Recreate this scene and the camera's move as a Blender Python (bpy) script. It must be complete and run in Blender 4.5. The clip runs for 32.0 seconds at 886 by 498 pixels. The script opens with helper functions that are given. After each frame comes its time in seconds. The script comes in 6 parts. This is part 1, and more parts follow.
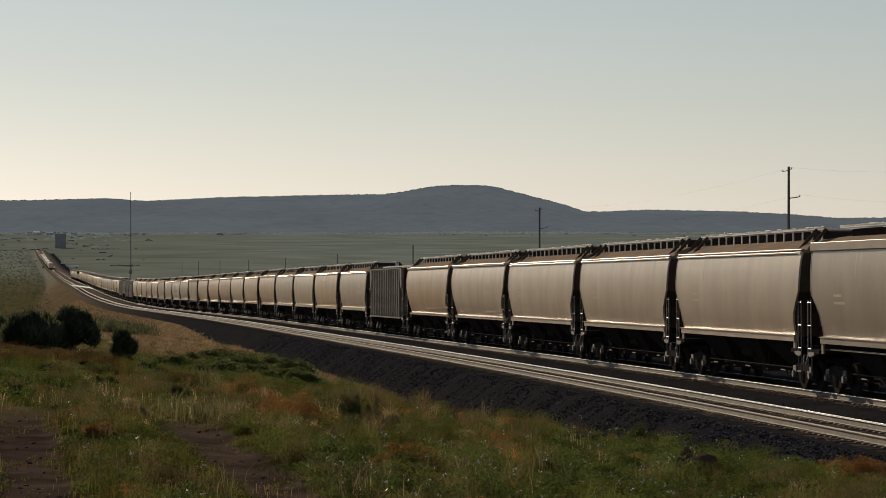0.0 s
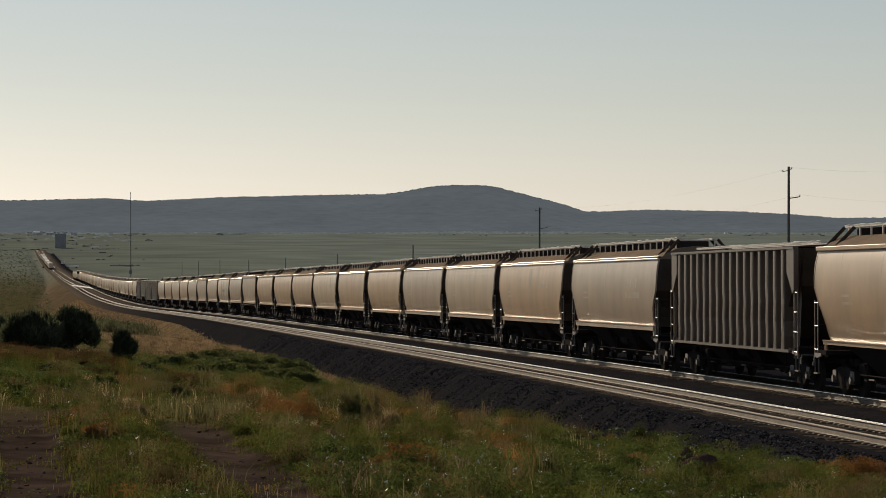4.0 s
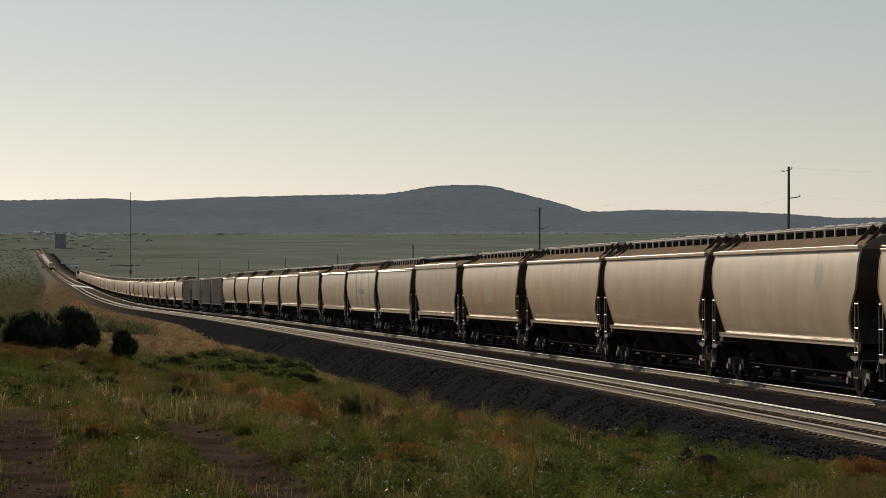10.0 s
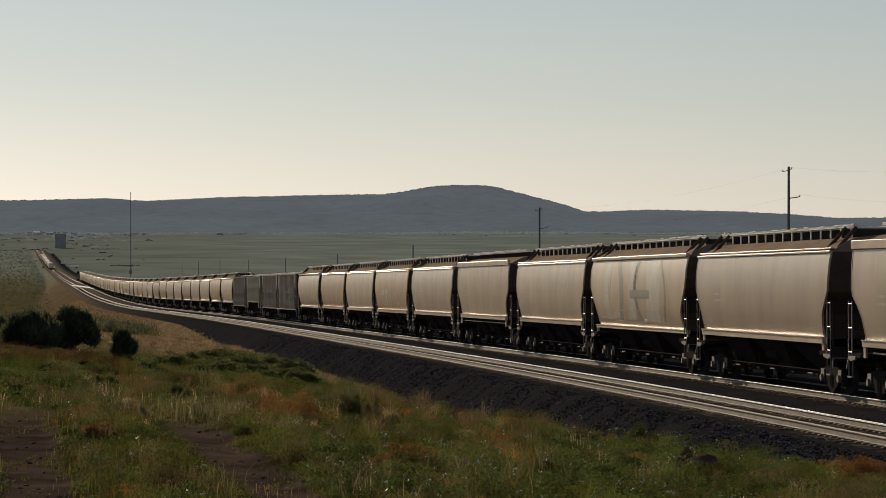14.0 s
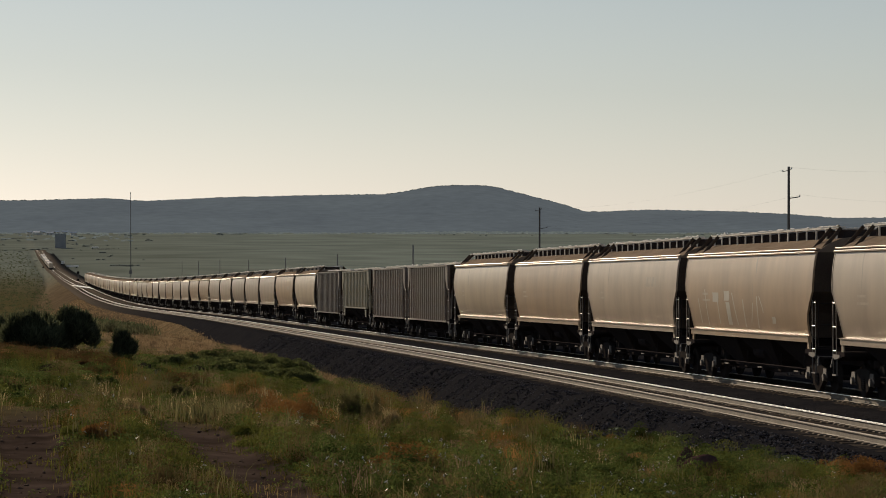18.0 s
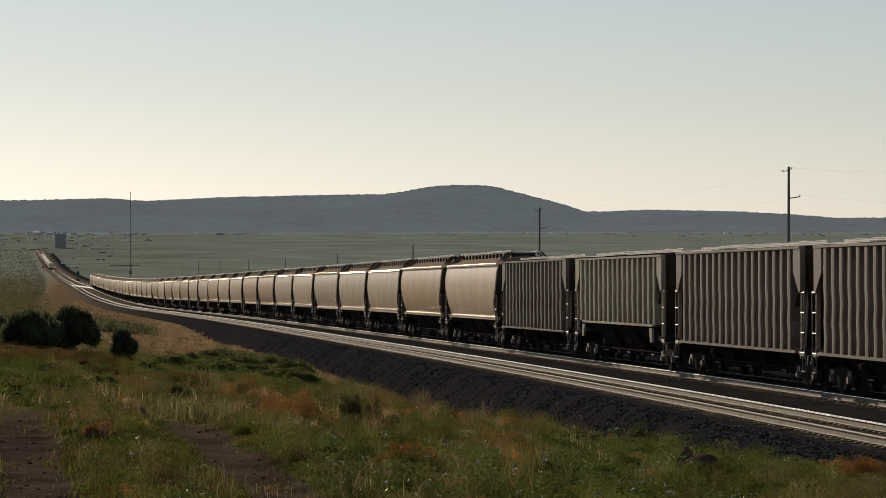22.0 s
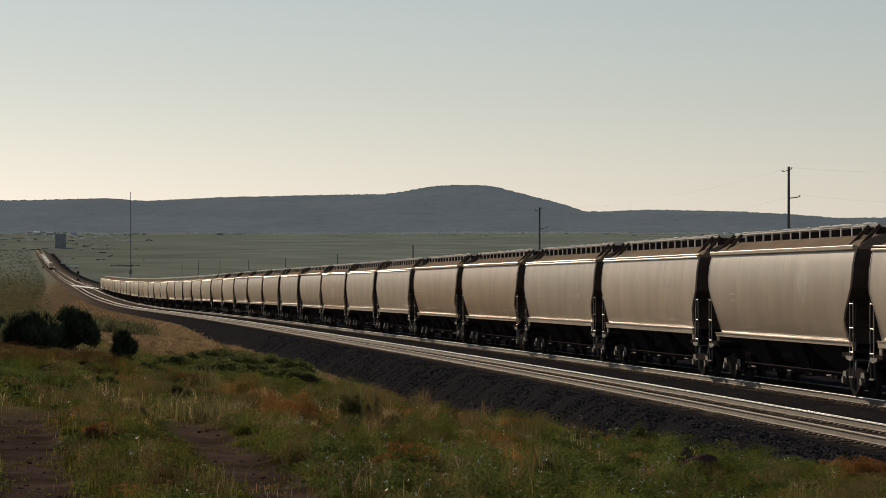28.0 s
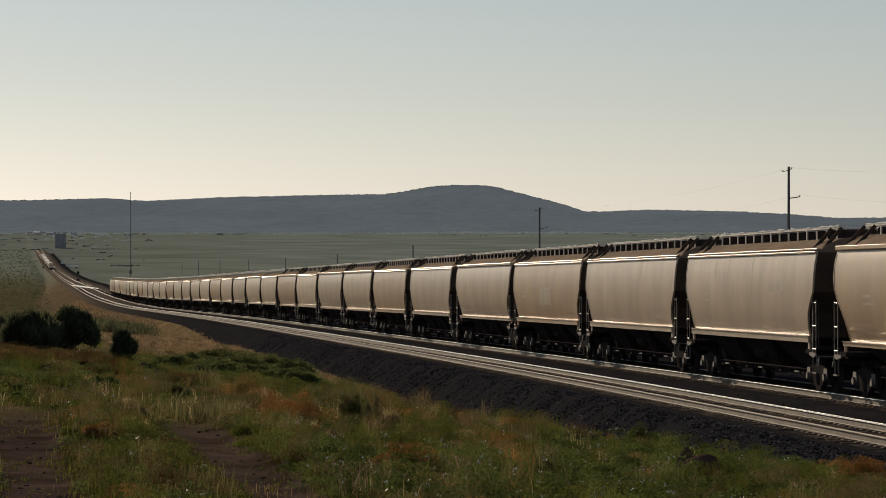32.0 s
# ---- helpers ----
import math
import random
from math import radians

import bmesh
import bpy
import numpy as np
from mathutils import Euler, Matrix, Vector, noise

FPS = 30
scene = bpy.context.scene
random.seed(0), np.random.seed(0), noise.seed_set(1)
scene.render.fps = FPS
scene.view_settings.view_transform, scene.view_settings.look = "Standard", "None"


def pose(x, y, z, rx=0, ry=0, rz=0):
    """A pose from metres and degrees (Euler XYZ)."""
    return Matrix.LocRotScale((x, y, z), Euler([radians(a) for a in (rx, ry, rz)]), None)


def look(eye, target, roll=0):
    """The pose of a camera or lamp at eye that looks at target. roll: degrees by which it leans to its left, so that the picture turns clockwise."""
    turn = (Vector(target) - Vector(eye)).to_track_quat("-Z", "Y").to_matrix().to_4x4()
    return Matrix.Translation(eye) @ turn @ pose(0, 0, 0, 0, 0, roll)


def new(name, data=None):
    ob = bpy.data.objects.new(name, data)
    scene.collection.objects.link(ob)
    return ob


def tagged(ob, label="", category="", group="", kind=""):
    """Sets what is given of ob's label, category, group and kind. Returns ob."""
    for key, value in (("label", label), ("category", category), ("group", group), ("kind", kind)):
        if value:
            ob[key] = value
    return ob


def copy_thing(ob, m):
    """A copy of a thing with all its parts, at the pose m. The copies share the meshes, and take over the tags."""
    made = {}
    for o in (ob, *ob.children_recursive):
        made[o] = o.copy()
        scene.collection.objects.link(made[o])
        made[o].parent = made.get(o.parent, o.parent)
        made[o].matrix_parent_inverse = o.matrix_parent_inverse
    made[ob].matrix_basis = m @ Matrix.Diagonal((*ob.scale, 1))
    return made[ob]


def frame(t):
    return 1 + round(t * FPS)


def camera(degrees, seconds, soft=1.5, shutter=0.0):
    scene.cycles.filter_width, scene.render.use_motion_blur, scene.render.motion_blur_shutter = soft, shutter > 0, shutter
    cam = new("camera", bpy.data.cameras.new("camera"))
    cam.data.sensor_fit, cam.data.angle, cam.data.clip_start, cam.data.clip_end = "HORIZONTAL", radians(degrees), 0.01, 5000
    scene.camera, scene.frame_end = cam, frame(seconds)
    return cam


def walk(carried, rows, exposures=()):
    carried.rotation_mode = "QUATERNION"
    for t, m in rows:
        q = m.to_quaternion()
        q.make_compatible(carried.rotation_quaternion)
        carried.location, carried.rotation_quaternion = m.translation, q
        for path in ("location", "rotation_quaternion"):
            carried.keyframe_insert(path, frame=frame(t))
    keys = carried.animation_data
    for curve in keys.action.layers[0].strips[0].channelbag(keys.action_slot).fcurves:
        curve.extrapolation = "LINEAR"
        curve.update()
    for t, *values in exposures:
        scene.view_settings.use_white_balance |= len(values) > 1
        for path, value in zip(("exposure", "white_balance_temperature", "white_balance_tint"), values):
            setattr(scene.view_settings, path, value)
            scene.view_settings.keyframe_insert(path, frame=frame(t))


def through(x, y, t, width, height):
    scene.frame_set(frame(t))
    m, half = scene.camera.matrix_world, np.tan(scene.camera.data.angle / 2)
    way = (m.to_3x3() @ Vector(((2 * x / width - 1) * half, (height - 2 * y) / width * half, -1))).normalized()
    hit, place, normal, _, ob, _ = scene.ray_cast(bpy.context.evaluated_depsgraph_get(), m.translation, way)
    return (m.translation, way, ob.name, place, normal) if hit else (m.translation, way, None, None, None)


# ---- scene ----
cam = camera(17.35, 32.0, soft=0.8)
EYE = (0.0, 0.0, 1.65)
STAND = look(EYE, (0.0, 1000.0, 1.65 - 7.0))
walk(cam, [(0.0, STAND), (32.0, STAND)], exposures=[(0.0, 0.0), (18.0, 0.0), (19.0, 0.07), (20.0, 0.15), (21.5, 0.16), (22.5, 0.16), (23.5, 0.1), (24.5, 0.04), (27.0, 0.0), (32.0, -0.02)])

# ---- light ----
SUN_AZ, SUN_EL = radians(-22.0), radians(19.0)      # azimuth from +Y, clockwise
sun = new("sun", bpy.data.lights.new("sun", "SUN"))
sun.data.energy, sun.data.angle, sun.data.color = 4.6, radians(0.6), (1.0, 0.815, 0.59)
to_sun = Vector((math.sin(SUN_AZ) * math.cos(SUN_EL), math.cos(SUN_AZ) * math.cos(SUN_EL), math.sin(SUN_EL)))
sun.matrix_world = look(to_sun * 50, (0, 0, 0))
world = bpy.data.worlds.new("world")
scene.world = world
world.use_nodes = True
wn, wl = world.node_tree.nodes, world.node_tree.links
sky = wn.new("ShaderNodeTexSky")
sky.sky_type, sky.sun_disc, sky.sun_elevation, sky.sun_rotation = "NISHITA", False, SUN_EL, SUN_AZ
sky.altitude, sky.air_density, sky.dust_density, sky.ozone_density = 1200, 1.25, 0.28, 1.0
haze = wn.new("ShaderNodeHueSaturation")
haze.inputs["Saturation"].default_value = 0.52
wl.new(sky.outputs[0], haze.inputs["Color"])
air = wn.new("ShaderNodeMix")
air.data_type, air.blend_type = "RGBA", "MULTIPLY"
air.inputs["Factor"].default_value, air.inputs["B"].default_value = 1.0, (0.965, 1.0, 1.095, 1)
wl.new(haze.outputs[0], air.inputs["A"])
wl.new(air.outputs["Result"], wn["Background"].inputs[0])
wn["Background"].inputs[1].default_value = 0.0535


# ---- materials ----
def material(name, base, rough=0.8, metal=0.0, second=None, amount=0.5, scale=3.0, grain=40.0, bump=0.1, stretch=(1, 1, 1),
             per_object=0.0, per_island=0.0, emit=0.0, coat=0.0, contrast=0.18, spec=None, depth=0.02, speck=0.2):
    """A surface with stains at a large scale, grain at a small one, and relief."""
    m = bpy.data.materials.new(name)
    m.use_nodes = True
    n, l = m.node_tree.nodes, m.node_tree.links
    b = n["Principled BSDF"]
    tc = n.new("ShaderNodeTexCoord")
    mp = n.new("ShaderNodeMapping")
    mp.inputs["Scale"].default_value = stretch
    l.new(tc.outputs["Object"], mp.inputs[0])
    big, fine = n.new("ShaderNodeTexNoise"), n.new("ShaderNodeTexNoise")
    big.inputs["Scale"].default_value, big.inputs["Detail"].default_value = scale, 6
    fine.inputs["Scale"].default_value, fine.inputs["Detail"].default_value = grain, 4
    l.new(mp.outputs[0], big.inputs["Vector"])
    l.new(mp.outputs[0], fine.inputs["Vector"])
    ramp = n.new("ShaderNodeMapRange")
    ramp.inputs[1].default_value, ramp.inputs[2].default_value = 0.5 - contrast, 0.5 + contrast
    ramp.inputs[4].default_value = amount
    l.new(big.outputs["Fac"], ramp.inputs[0])
    mix = n.new("ShaderNodeMix")
    mix.data_type = "RGBA"
    mix.inputs["A"].default_value = (*base, 1)
    mix.inputs["B"].default_value = (*(second or [c * 0.6 for c in base]), 1)
    l.new(ramp.outputs[0], mix.inputs["Factor"])
    hsv = n.new("ShaderNodeHueSaturation")
    l.new(mix.outputs["Result"], hsv.inputs["Color"])
    val = n.new("ShaderNodeMapRange")
    val.inputs[3].default_value, val.inputs[4].default_value = 1 - speck, 1 + speck
    l.new(fine.outputs["Fac"], val.inputs[0])
    out = val.outputs[0]
    for source, size in (("ShaderNodeObjectInfo", per_object), ("ShaderNodeNewGeometry", per_island)):
        if size:
            info, rng, mul = n.new(source), n.new("ShaderNodeMapRange"), n.new("ShaderNodeMath")
            rng.inputs[3].default_value, rng.inputs[4].default_value = 1 - size, 1 + size
            l.new(info.outputs["Random" if source == "ShaderNodeObjectInfo" else "Random Per Island"], rng.inputs[0])
            mul.operation = "MULTIPLY"
            l.new(out, mul.inputs[0])
            l.new(rng.outputs[0], mul.inputs[1])
            out = mul.outputs[0]
    l.new(out, hsv.inputs["Value"])
    l.new(hsv.outputs[0], b.inputs["Base Color"])
    b.inputs["Roughness"].default_value, b.inputs["Metallic"].default_value = rough, metal
    b.inputs["Coat Weight"].default_value = coat
    b.inputs["Specular IOR Level"].default_value = (0.0 if rough >= 0.7 else 0.5) if spec is None else spec
    if bump:
        bp = n.new("ShaderNodeBump")
        bp.inputs["Strength"].default_value, bp.inputs["Distance"].default_value = bump, depth
        l.new(fine.outputs["Fac"], bp.inputs["Height"])
        l.new(bp.outputs[0], b.inputs["Normal"])
    if emit:
        l.new(hsv.outputs[0], b.inputs["Emission Color"])
        b.inputs["Emission Strength"].default_value = emit
    return m


STREAK = (1.0, 1.0, 0.5)
PAINT = {
    "grey": material("grey_car_paint", (0.51, 0.405, 0.298), 0.36, 0, (0.345, 0.268, 0.194), 0.85, 0.8, 2.2, 0.10, STREAK, 0.12, contrast=0.22, speck=0.12, spec=0.65),
    "tan": material("tan_car_paint", (0.52, 0.37, 0.228), 0.36, 0, (0.34, 0.235, 0.145), 0.85, 0.75, 2.2, 0.10, STREAK, 0.12, contrast=0.22, speck=0.12, spec=0.65),
    "pale": material("pale_car_paint", (0.57, 0.46, 0.322), 0.36, 0, (0.41, 0.32, 0.225), 0.85, 0.8, 2.2, 0.10, STREAK, 0.10, contrast=0.22, speck=0.12, spec=0.65),
    "dim": material("dull_tan_car_paint", (0.31, 0.24, 0.172), 0.38, 0, (0.215, 0.162, 0.113), 0.85, 0.8, 2.2, 0.10, STREAK, 0.08, contrast=0.22, speck=0.12, spec=0.65),
    "brown": material("brown_car_paint", (0.13, 0.098, 0.077), 0.38, 0, (0.082, 0.06, 0.047), 0.7, 1.5, 12, 0.05, STREAK, 0.08, spec=1.0, speck=0.15),
    "olive": material("olive_grey_car_paint", (0.275, 0.248, 0.17), 0.38, 0, (0.185, 0.165, 0.112), 0.7, 1.5, 12, 0.05, STREAK, 0.08, spec=1.0, speck=0.15),
    "rust": material("rust_brown_car_paint", (0.175, 0.126, 0.096), 0.38, 0, (0.112, 0.079, 0.06), 0.7, 1.5, 12, 0.05, STREAK, 0.08, spec=1.0, speck=0.15),
}
ROOF = material("dusty_roof_paint", (0.27, 0.215, 0.165), 0.72, 0, (0.19, 0.145, 0.11), 0.7, 0.8, 20, 0.06)
UNDER = material("dark_underframe_steel", (0.040, 0.035, 0.037), 0.75, 0, (0.055, 0.044, 0.04), 0.6, 2, 30, 0.1)
GALV = material("galvanised_steel", (0.74, 0.71, 0.66), 0.42, 0.25, (0.45, 0.40, 0.35), 0.5, 3, 40, 0.04)
GLINT = material("glint_bright_zinc", (0.85, 0.83, 0.79), 0.38, 0.3, (0.6, 0.56, 0.5), 0.5, 6, 40, 0.04)
RUNG = material("worn_white_rung_paint", (0.62, 0.58, 0.52), 0.45, 0, (0.4, 0.34, 0.28), 0.5, 4, 40, 0.03)
WHEEL = material("wheel_steel", (0.05, 0.045, 0.043), 0.7, 0.0, (0.036, 0.027, 0.022), 0.6, 4, 40, 0.1)
STEEL = material("dusty_cast_steel", (0.15, 0.128, 0.112), 0.55, 0, (0.08, 0.066, 0.058), 0.6, 5, 40, 0.1)
STILE = material("worn_grey_stile_paint", (0.20, 0.18, 0.16), 0.5, 0, (0.11, 0.09, 0.08), 0.7, 4, 40, 0.05)
RAIL_HEAD = material("polished_rail_head", (0.95, 0.94, 0.91), 0.42, 1.0, (0.7, 0.67, 0.62), 0.4, 2, 30, 0.02)
DULL_HEAD = material("dull_rail_head", (0.30, 0.265, 0.225), 0.6, 0.3, (0.2, 0.16, 0.13), 0.5, 2, 30, 0.05)
# rail web darkened to stand for the shade under the train
SHADE_WEB = material("shade_dark_rail", (0.05, 0.042, 0.036), 0.75, 0, (0.03, 0.025, 0.022), 0.6, 3, 30, 0.1)
RAIL_WEB = material("dusty_rusted_rail", (0.185, 0.158, 0.125), 0.65, 0, (0.105, 0.083, 0.064), 0.8, 2.2, 9, 0.2, speck=0.3, spec=0.3)
PLATE = material("rusted_tie_plate", (0.25, 0.208, 0.165), 0.8, 0, (0.14, 0.11, 0.085), 0.7, 3, 30, 0.1, per_island=0.35)
TIE = material("weathered_tie_wood", (0.085, 0.070, 0.058), 0.85, 0, (0.05, 0.042, 0.036), 0.7, 1.5, 25, 0.3, (0.3, 2, 2), 0.25, 0.2)
BALLAST = material("dark_basalt_ballast", (0.0185, 0.0185, 0.022), 0.8, 0, (0.027, 0.026, 0.028), 0.8, 0.9, 9, 0.9, depth=0.06, speck=0.5)


def hazed_far(m):
    """Down the line the stone blends to pale brown: ground tone and haze in one."""
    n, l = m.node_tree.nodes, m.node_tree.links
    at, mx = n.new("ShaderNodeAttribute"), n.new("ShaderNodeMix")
    at.attribute_name, mx.data_type = "haze_fade", "RGBA"
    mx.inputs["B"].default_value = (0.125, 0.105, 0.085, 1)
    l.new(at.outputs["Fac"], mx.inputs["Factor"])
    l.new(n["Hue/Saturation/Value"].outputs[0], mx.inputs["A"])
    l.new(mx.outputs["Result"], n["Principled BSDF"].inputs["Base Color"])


hazed_far(BALLAST)
STONE = material("ballast_stone", (0.060, 0.059, 0.067), 0.75, 0, (0.036, 0.035, 0.04), 0.6, 6, 30, 0.3, per_island=0.8)
# glints of the ballast put into the pale colour of small stones
GLINT_STONE = material("glint_pale_stone", (0.17, 0.16, 0.17), 0.75, 0, (0.12, 0.11, 0.10), 0.6, 6, 30, 0.3, per_island=0.6)
PEBBLE = material("brown_pebble", (0.16, 0.115, 0.09), 0.8, 0, (0.08, 0.058, 0.046), 0.6, 6, 30, 0.3, per_island=0.6)
# pole wood of the far poles, paled to grey in place of haze
HAZE_POLE = material("haze_grey_pole_wood", (0.27, 0.26, 0.25), 0.85, 0, (0.33, 0.31, 0.29), 0.6, 3, 30, 0.1, (3, 3, 0.3))
POLE = material("creosoted_pole_wood", (0.13, 0.12, 0.11), 0.85, 0, (0.19, 0.17, 0.15), 0.6, 3, 30, 0.2, (3, 3, 0.3))
WIRE = material("weathered_wire", (0.05, 0.045, 0.04), 0.8)
MAST = material("mast_steel", (0.20, 0.20, 0.20), 0.6, 0.3)
def foliage(name, base, second, through=0.5, rough=0.6, vary=0.2):
    """Thin leaves: they pass light, so that they glow against the sun."""
    m = bpy.data.materials.new(name)
    m.use_nodes = True
    n, l = m.node_tree.nodes, m.node_tree.links
    b, out = n["Principled BSDF"], n["Material Output"]
    tc, big, geo = n.new("ShaderNodeTexCoord"), n.new("ShaderNodeTexNoise"), n.new("ShaderNodeNewGeometry")
    big.inputs["Scale"].default_value, big.inputs["Detail"].default_value = 0.5, 5
    l.new(tc.outputs["Object"], big.inputs["Vector"])
    add, rng = n.new("ShaderNodeMath"), n.new("ShaderNodeMapRange")
    l.new(big.outputs["Fac"], add.inputs[0])
    l.new(geo.outputs["Random Per Island"], add.inputs[1])
    rng.inputs[1].default_value, rng.inputs[2].default_value = 0.5, 1.5
    l.new(add.outputs[0], rng.inputs[0])
    mix, hsv, val = n.new("ShaderNodeMix"), n.new("ShaderNodeHueSaturation"), n.new("ShaderNodeMapRange")
    mix.data_type = "RGBA"
    mix.inputs["A"].default_value, mix.inputs["B"].default_value = (*base, 1), (*second, 1)
    l.new(rng.outputs[0], mix.inputs["Factor"])
    val.inputs[3].default_value, val.inputs[4].default_value = 1 - vary, 1 + vary
    l.new(geo.outputs["Random Per Island"], val.inputs[0])
    # whole tufts differ in tone: some lush, some withered
    mp, tone, rt, mul = n.new("ShaderNodeMapping"), n.new("ShaderNodeTexNoise"), n.new("ShaderNodeMapRange"), n.new("ShaderNodeMath")
    mp.inputs["Scale"].default_value = (2.6, 0.7, 0.6)
    tone.inputs["Scale"].default_value, tone.inputs["Detail"].default_value = 1.0, 2
    l.new(tc.outputs["Object"], mp.inputs[0])
    l.new(mp.outputs[0], tone.inputs["Vector"])
    l.new(tone.outputs["Fac"], rt.inputs[0])
    rt.inputs[1].default_value, rt.inputs[2].default_value = 0.32, 0.68
    rt.inputs[3].default_value, rt.inputs[4].default_value = 0.5, 1.45
    mul.operation = "MULTIPLY"
    l.new(val.outputs[0], mul.inputs[0])
    l.new(rt.outputs[0], mul.inputs[1])
    l.new(mix.outputs["Result"], hsv.inputs["Color"])
    l.new(mul.outputs[0], hsv.inputs["Value"])
    l.new(hsv.outputs[0], b.inputs["Base Color"])
    b.inputs["Roughness"].default_value, b.inputs["Specular IOR Level"].default_value = rough, 0.0
    # leaves of a tuft share much of its light, so their shading normals lean upwards
    up = n.new("ShaderNodeVectorMath")
    up.operation, up.inputs[1].default_value, up.inputs[2].default_value = "MULTIPLY_ADD", (0.45, 0.45, 0.45), (0.0, 0.0, 0.7)
    l.new(geo.outputs["Normal"], up.inputs[0])
    l.new(up.outputs[0], b.inputs["Normal"])
    tr, ms = n.new("ShaderNodeBsdfTranslucent"), n.new("ShaderNodeMixShader")
    l.new(hsv.outputs[0], tr.inputs["Color"])
    ms.inputs[0].default_value = through
    l.new(b.outputs[0], ms.inputs[1])
    l.new(tr.outputs[0], ms.inputs[2])
    l.new(ms.outputs[0], out.inputs["Surface"])
    return m


GRASS = foliage("green_grass", (0.048, 0.052, 0.012), (0.084, 0.064, 0.019), 0.5)
FRESH = foliage("fresh_grass", (0.108, 0.112, 0.026), (0.082, 0.095, 0.023), 0.5)
DRY = foliage("dry_grass", (0.18, 0.133, 0.063), (0.098, 0.072, 0.034), 0.5)
RUSTW = foliage("rust_weed", (0.275, 0.132, 0.044), (0.18, 0.098, 0.037), 0.5)
LEAF = foliage("weed_leaf", (0.056, 0.088, 0.024), (0.088, 0.104, 0.032), 0.5)
STRAW = foliage("pale_straw", (0.48, 0.39, 0.21), (0.34, 0.27, 0.14), 0.5)
SAGE = foliage("grey_sage", (0.15, 0.14, 0.065), (0.09, 0.085, 0.04), 0.5)
BANKG = foliage("brown_bank_grass", (0.25, 0.175, 0.105), (0.17, 0.122, 0.07), 0.5)
FIELDG = foliage("dull_field_grass", (0.105, 0.104, 0.06), (0.08, 0.082, 0.046), 0.5)
FIELDW = foliage("dull_field_weed", (0.08, 0.096, 0.05), (0.064, 0.08, 0.04), 0.5)
BROWNW = foliage("brown_low_shrub", (0.115, 0.068, 0.030), (0.075, 0.052, 0.024), 0.5)
PINK = foliage("pinkish_dry_weed", (0.22, 0.15, 0.10), (0.15, 0.11, 0.075), 0.5)
MASS = foliage("pale_green_shrub", (0.120, 0.135, 0.055), (0.085, 0.10, 0.038), 0.5, vary=0.3)
SHRUB = foliage("green_shrub", (0.075, 0.10, 0.026), (0.125, 0.135, 0.04), 0.5, vary=0.5)
FLOWER = material("white_petal", (0.75, 0.73, 0.66), 0.6)
JUNIPER = foliage("juniper_foliage", (0.075, 0.090, 0.050), (0.105, 0.112, 0.064), 0.35, vary=0.35)
BARK = material("juniper_bark", (0.12, 0.09, 0.07), 0.9, 0, None, 0.5, 8, 60, 0.5, (3, 3, 0.5))
ROCK = material("red_brown_rock", (0.085, 0.05, 0.045), 0.85, 0, (0.05, 0.032, 0.03), 0.7, 3, 25, 0.5)
ROCK_DARK = material("dark_lava_rock", (0.04, 0.034, 0.03), 0.9, 0, (0.025, 0.02, 0.018), 0.7, 3, 25, 0.5)
ROCK_GREY = material("grey_rock", (0.17, 0.15, 0.13), 0.85, 0, (0.08, 0.07, 0.06), 0.7, 3, 25, 0.5)
# far scrub: base colour lifted to hold the haze
FAR_TREE = material("haze_pale_juniper", (0.21, 0.225, 0.20), 0.9, 0, None, 0.5, 0.1, 1, 0, per_island=0.25)
# brush, hill and crest trees glow evenly in place of haze
HAZE_TREE = material("haze_glow_brush", (0.0325, 0.0365, 0.034), 0.95, 0, (0.027, 0.031, 0.0295), 0.8, 0.05, 1, 0, per_island=0.12, emit=3.75)
HILL = material("haze_glow_hill", (0.0248, 0.0286, 0.0308), 0.95, 0, (0.0202, 0.0232, 0.0258), 0.9, 0.006, 0.05, 0, emit=3.75, contrast=0.22, stretch=(1, 1, 3))
HILL_TREE = material("haze_glow_trees", (0.021, 0.0235, 0.022), 0.95, 0, None, 0.4, 0.05, 1, 0, emit=3.1)
CONCRETE = material("dark_concrete", (0.31, 0.32, 0.33), 0.85, 0, (0.24, 0.245, 0.25), 0.6, 0.2, 3, 0.1)
HOUSE = material("hazy_house_paint", (0.8, 0.77, 0.70), 0.8, 0, (0.26, 0.25, 0.22), 0.6, 0.2, 3, 0)
SHEETMETAL = material("pale_sheet_metal", (0.88, 0.86, 0.82), 0.3, 0.2, None, 0.3, 0.5, 5, 0)
# shade of the car ends put into paint; braces and ribbed roofs share it
END_SHADE = material("car_end_shade_paint", (0.088, 0.07, 0.056), 0.75, 0, (0.055, 0.042, 0.034), 0.8, 1.2, 20, 0.05)
FADED = material("faded_white_paint", (0.50, 0.415, 0.315), 0.37, 0, (0.38, 0.31, 0.232), 0.95, 3, 5, 0.02, speck=0.08, spec=1.0)
STAIN = material("brown_stain", (0.30, 0.238, 0.172), 0.4, 0, (0.37, 0.298, 0.22), 0.9, 2, 5, 0.02, speck=0.08, spec=0.8)
SPRAY = material("pale_grey_spray_paint", (0.56, 0.52, 0.44), 0.4, 0, (0.46, 0.415, 0.335), 0.8, 1.5, 5, 0.02, speck=0.08, spec=1.0)
BLOCKED = material("olive_grey_paint_out", (0.25, 0.242, 0.197), 0.42, 0, (0.2, 0.193, 0.15), 0.7, 2, 20, 0.02)
DARK = material("soot_black_steel", (0.02, 0.02, 0.02), 0.7)


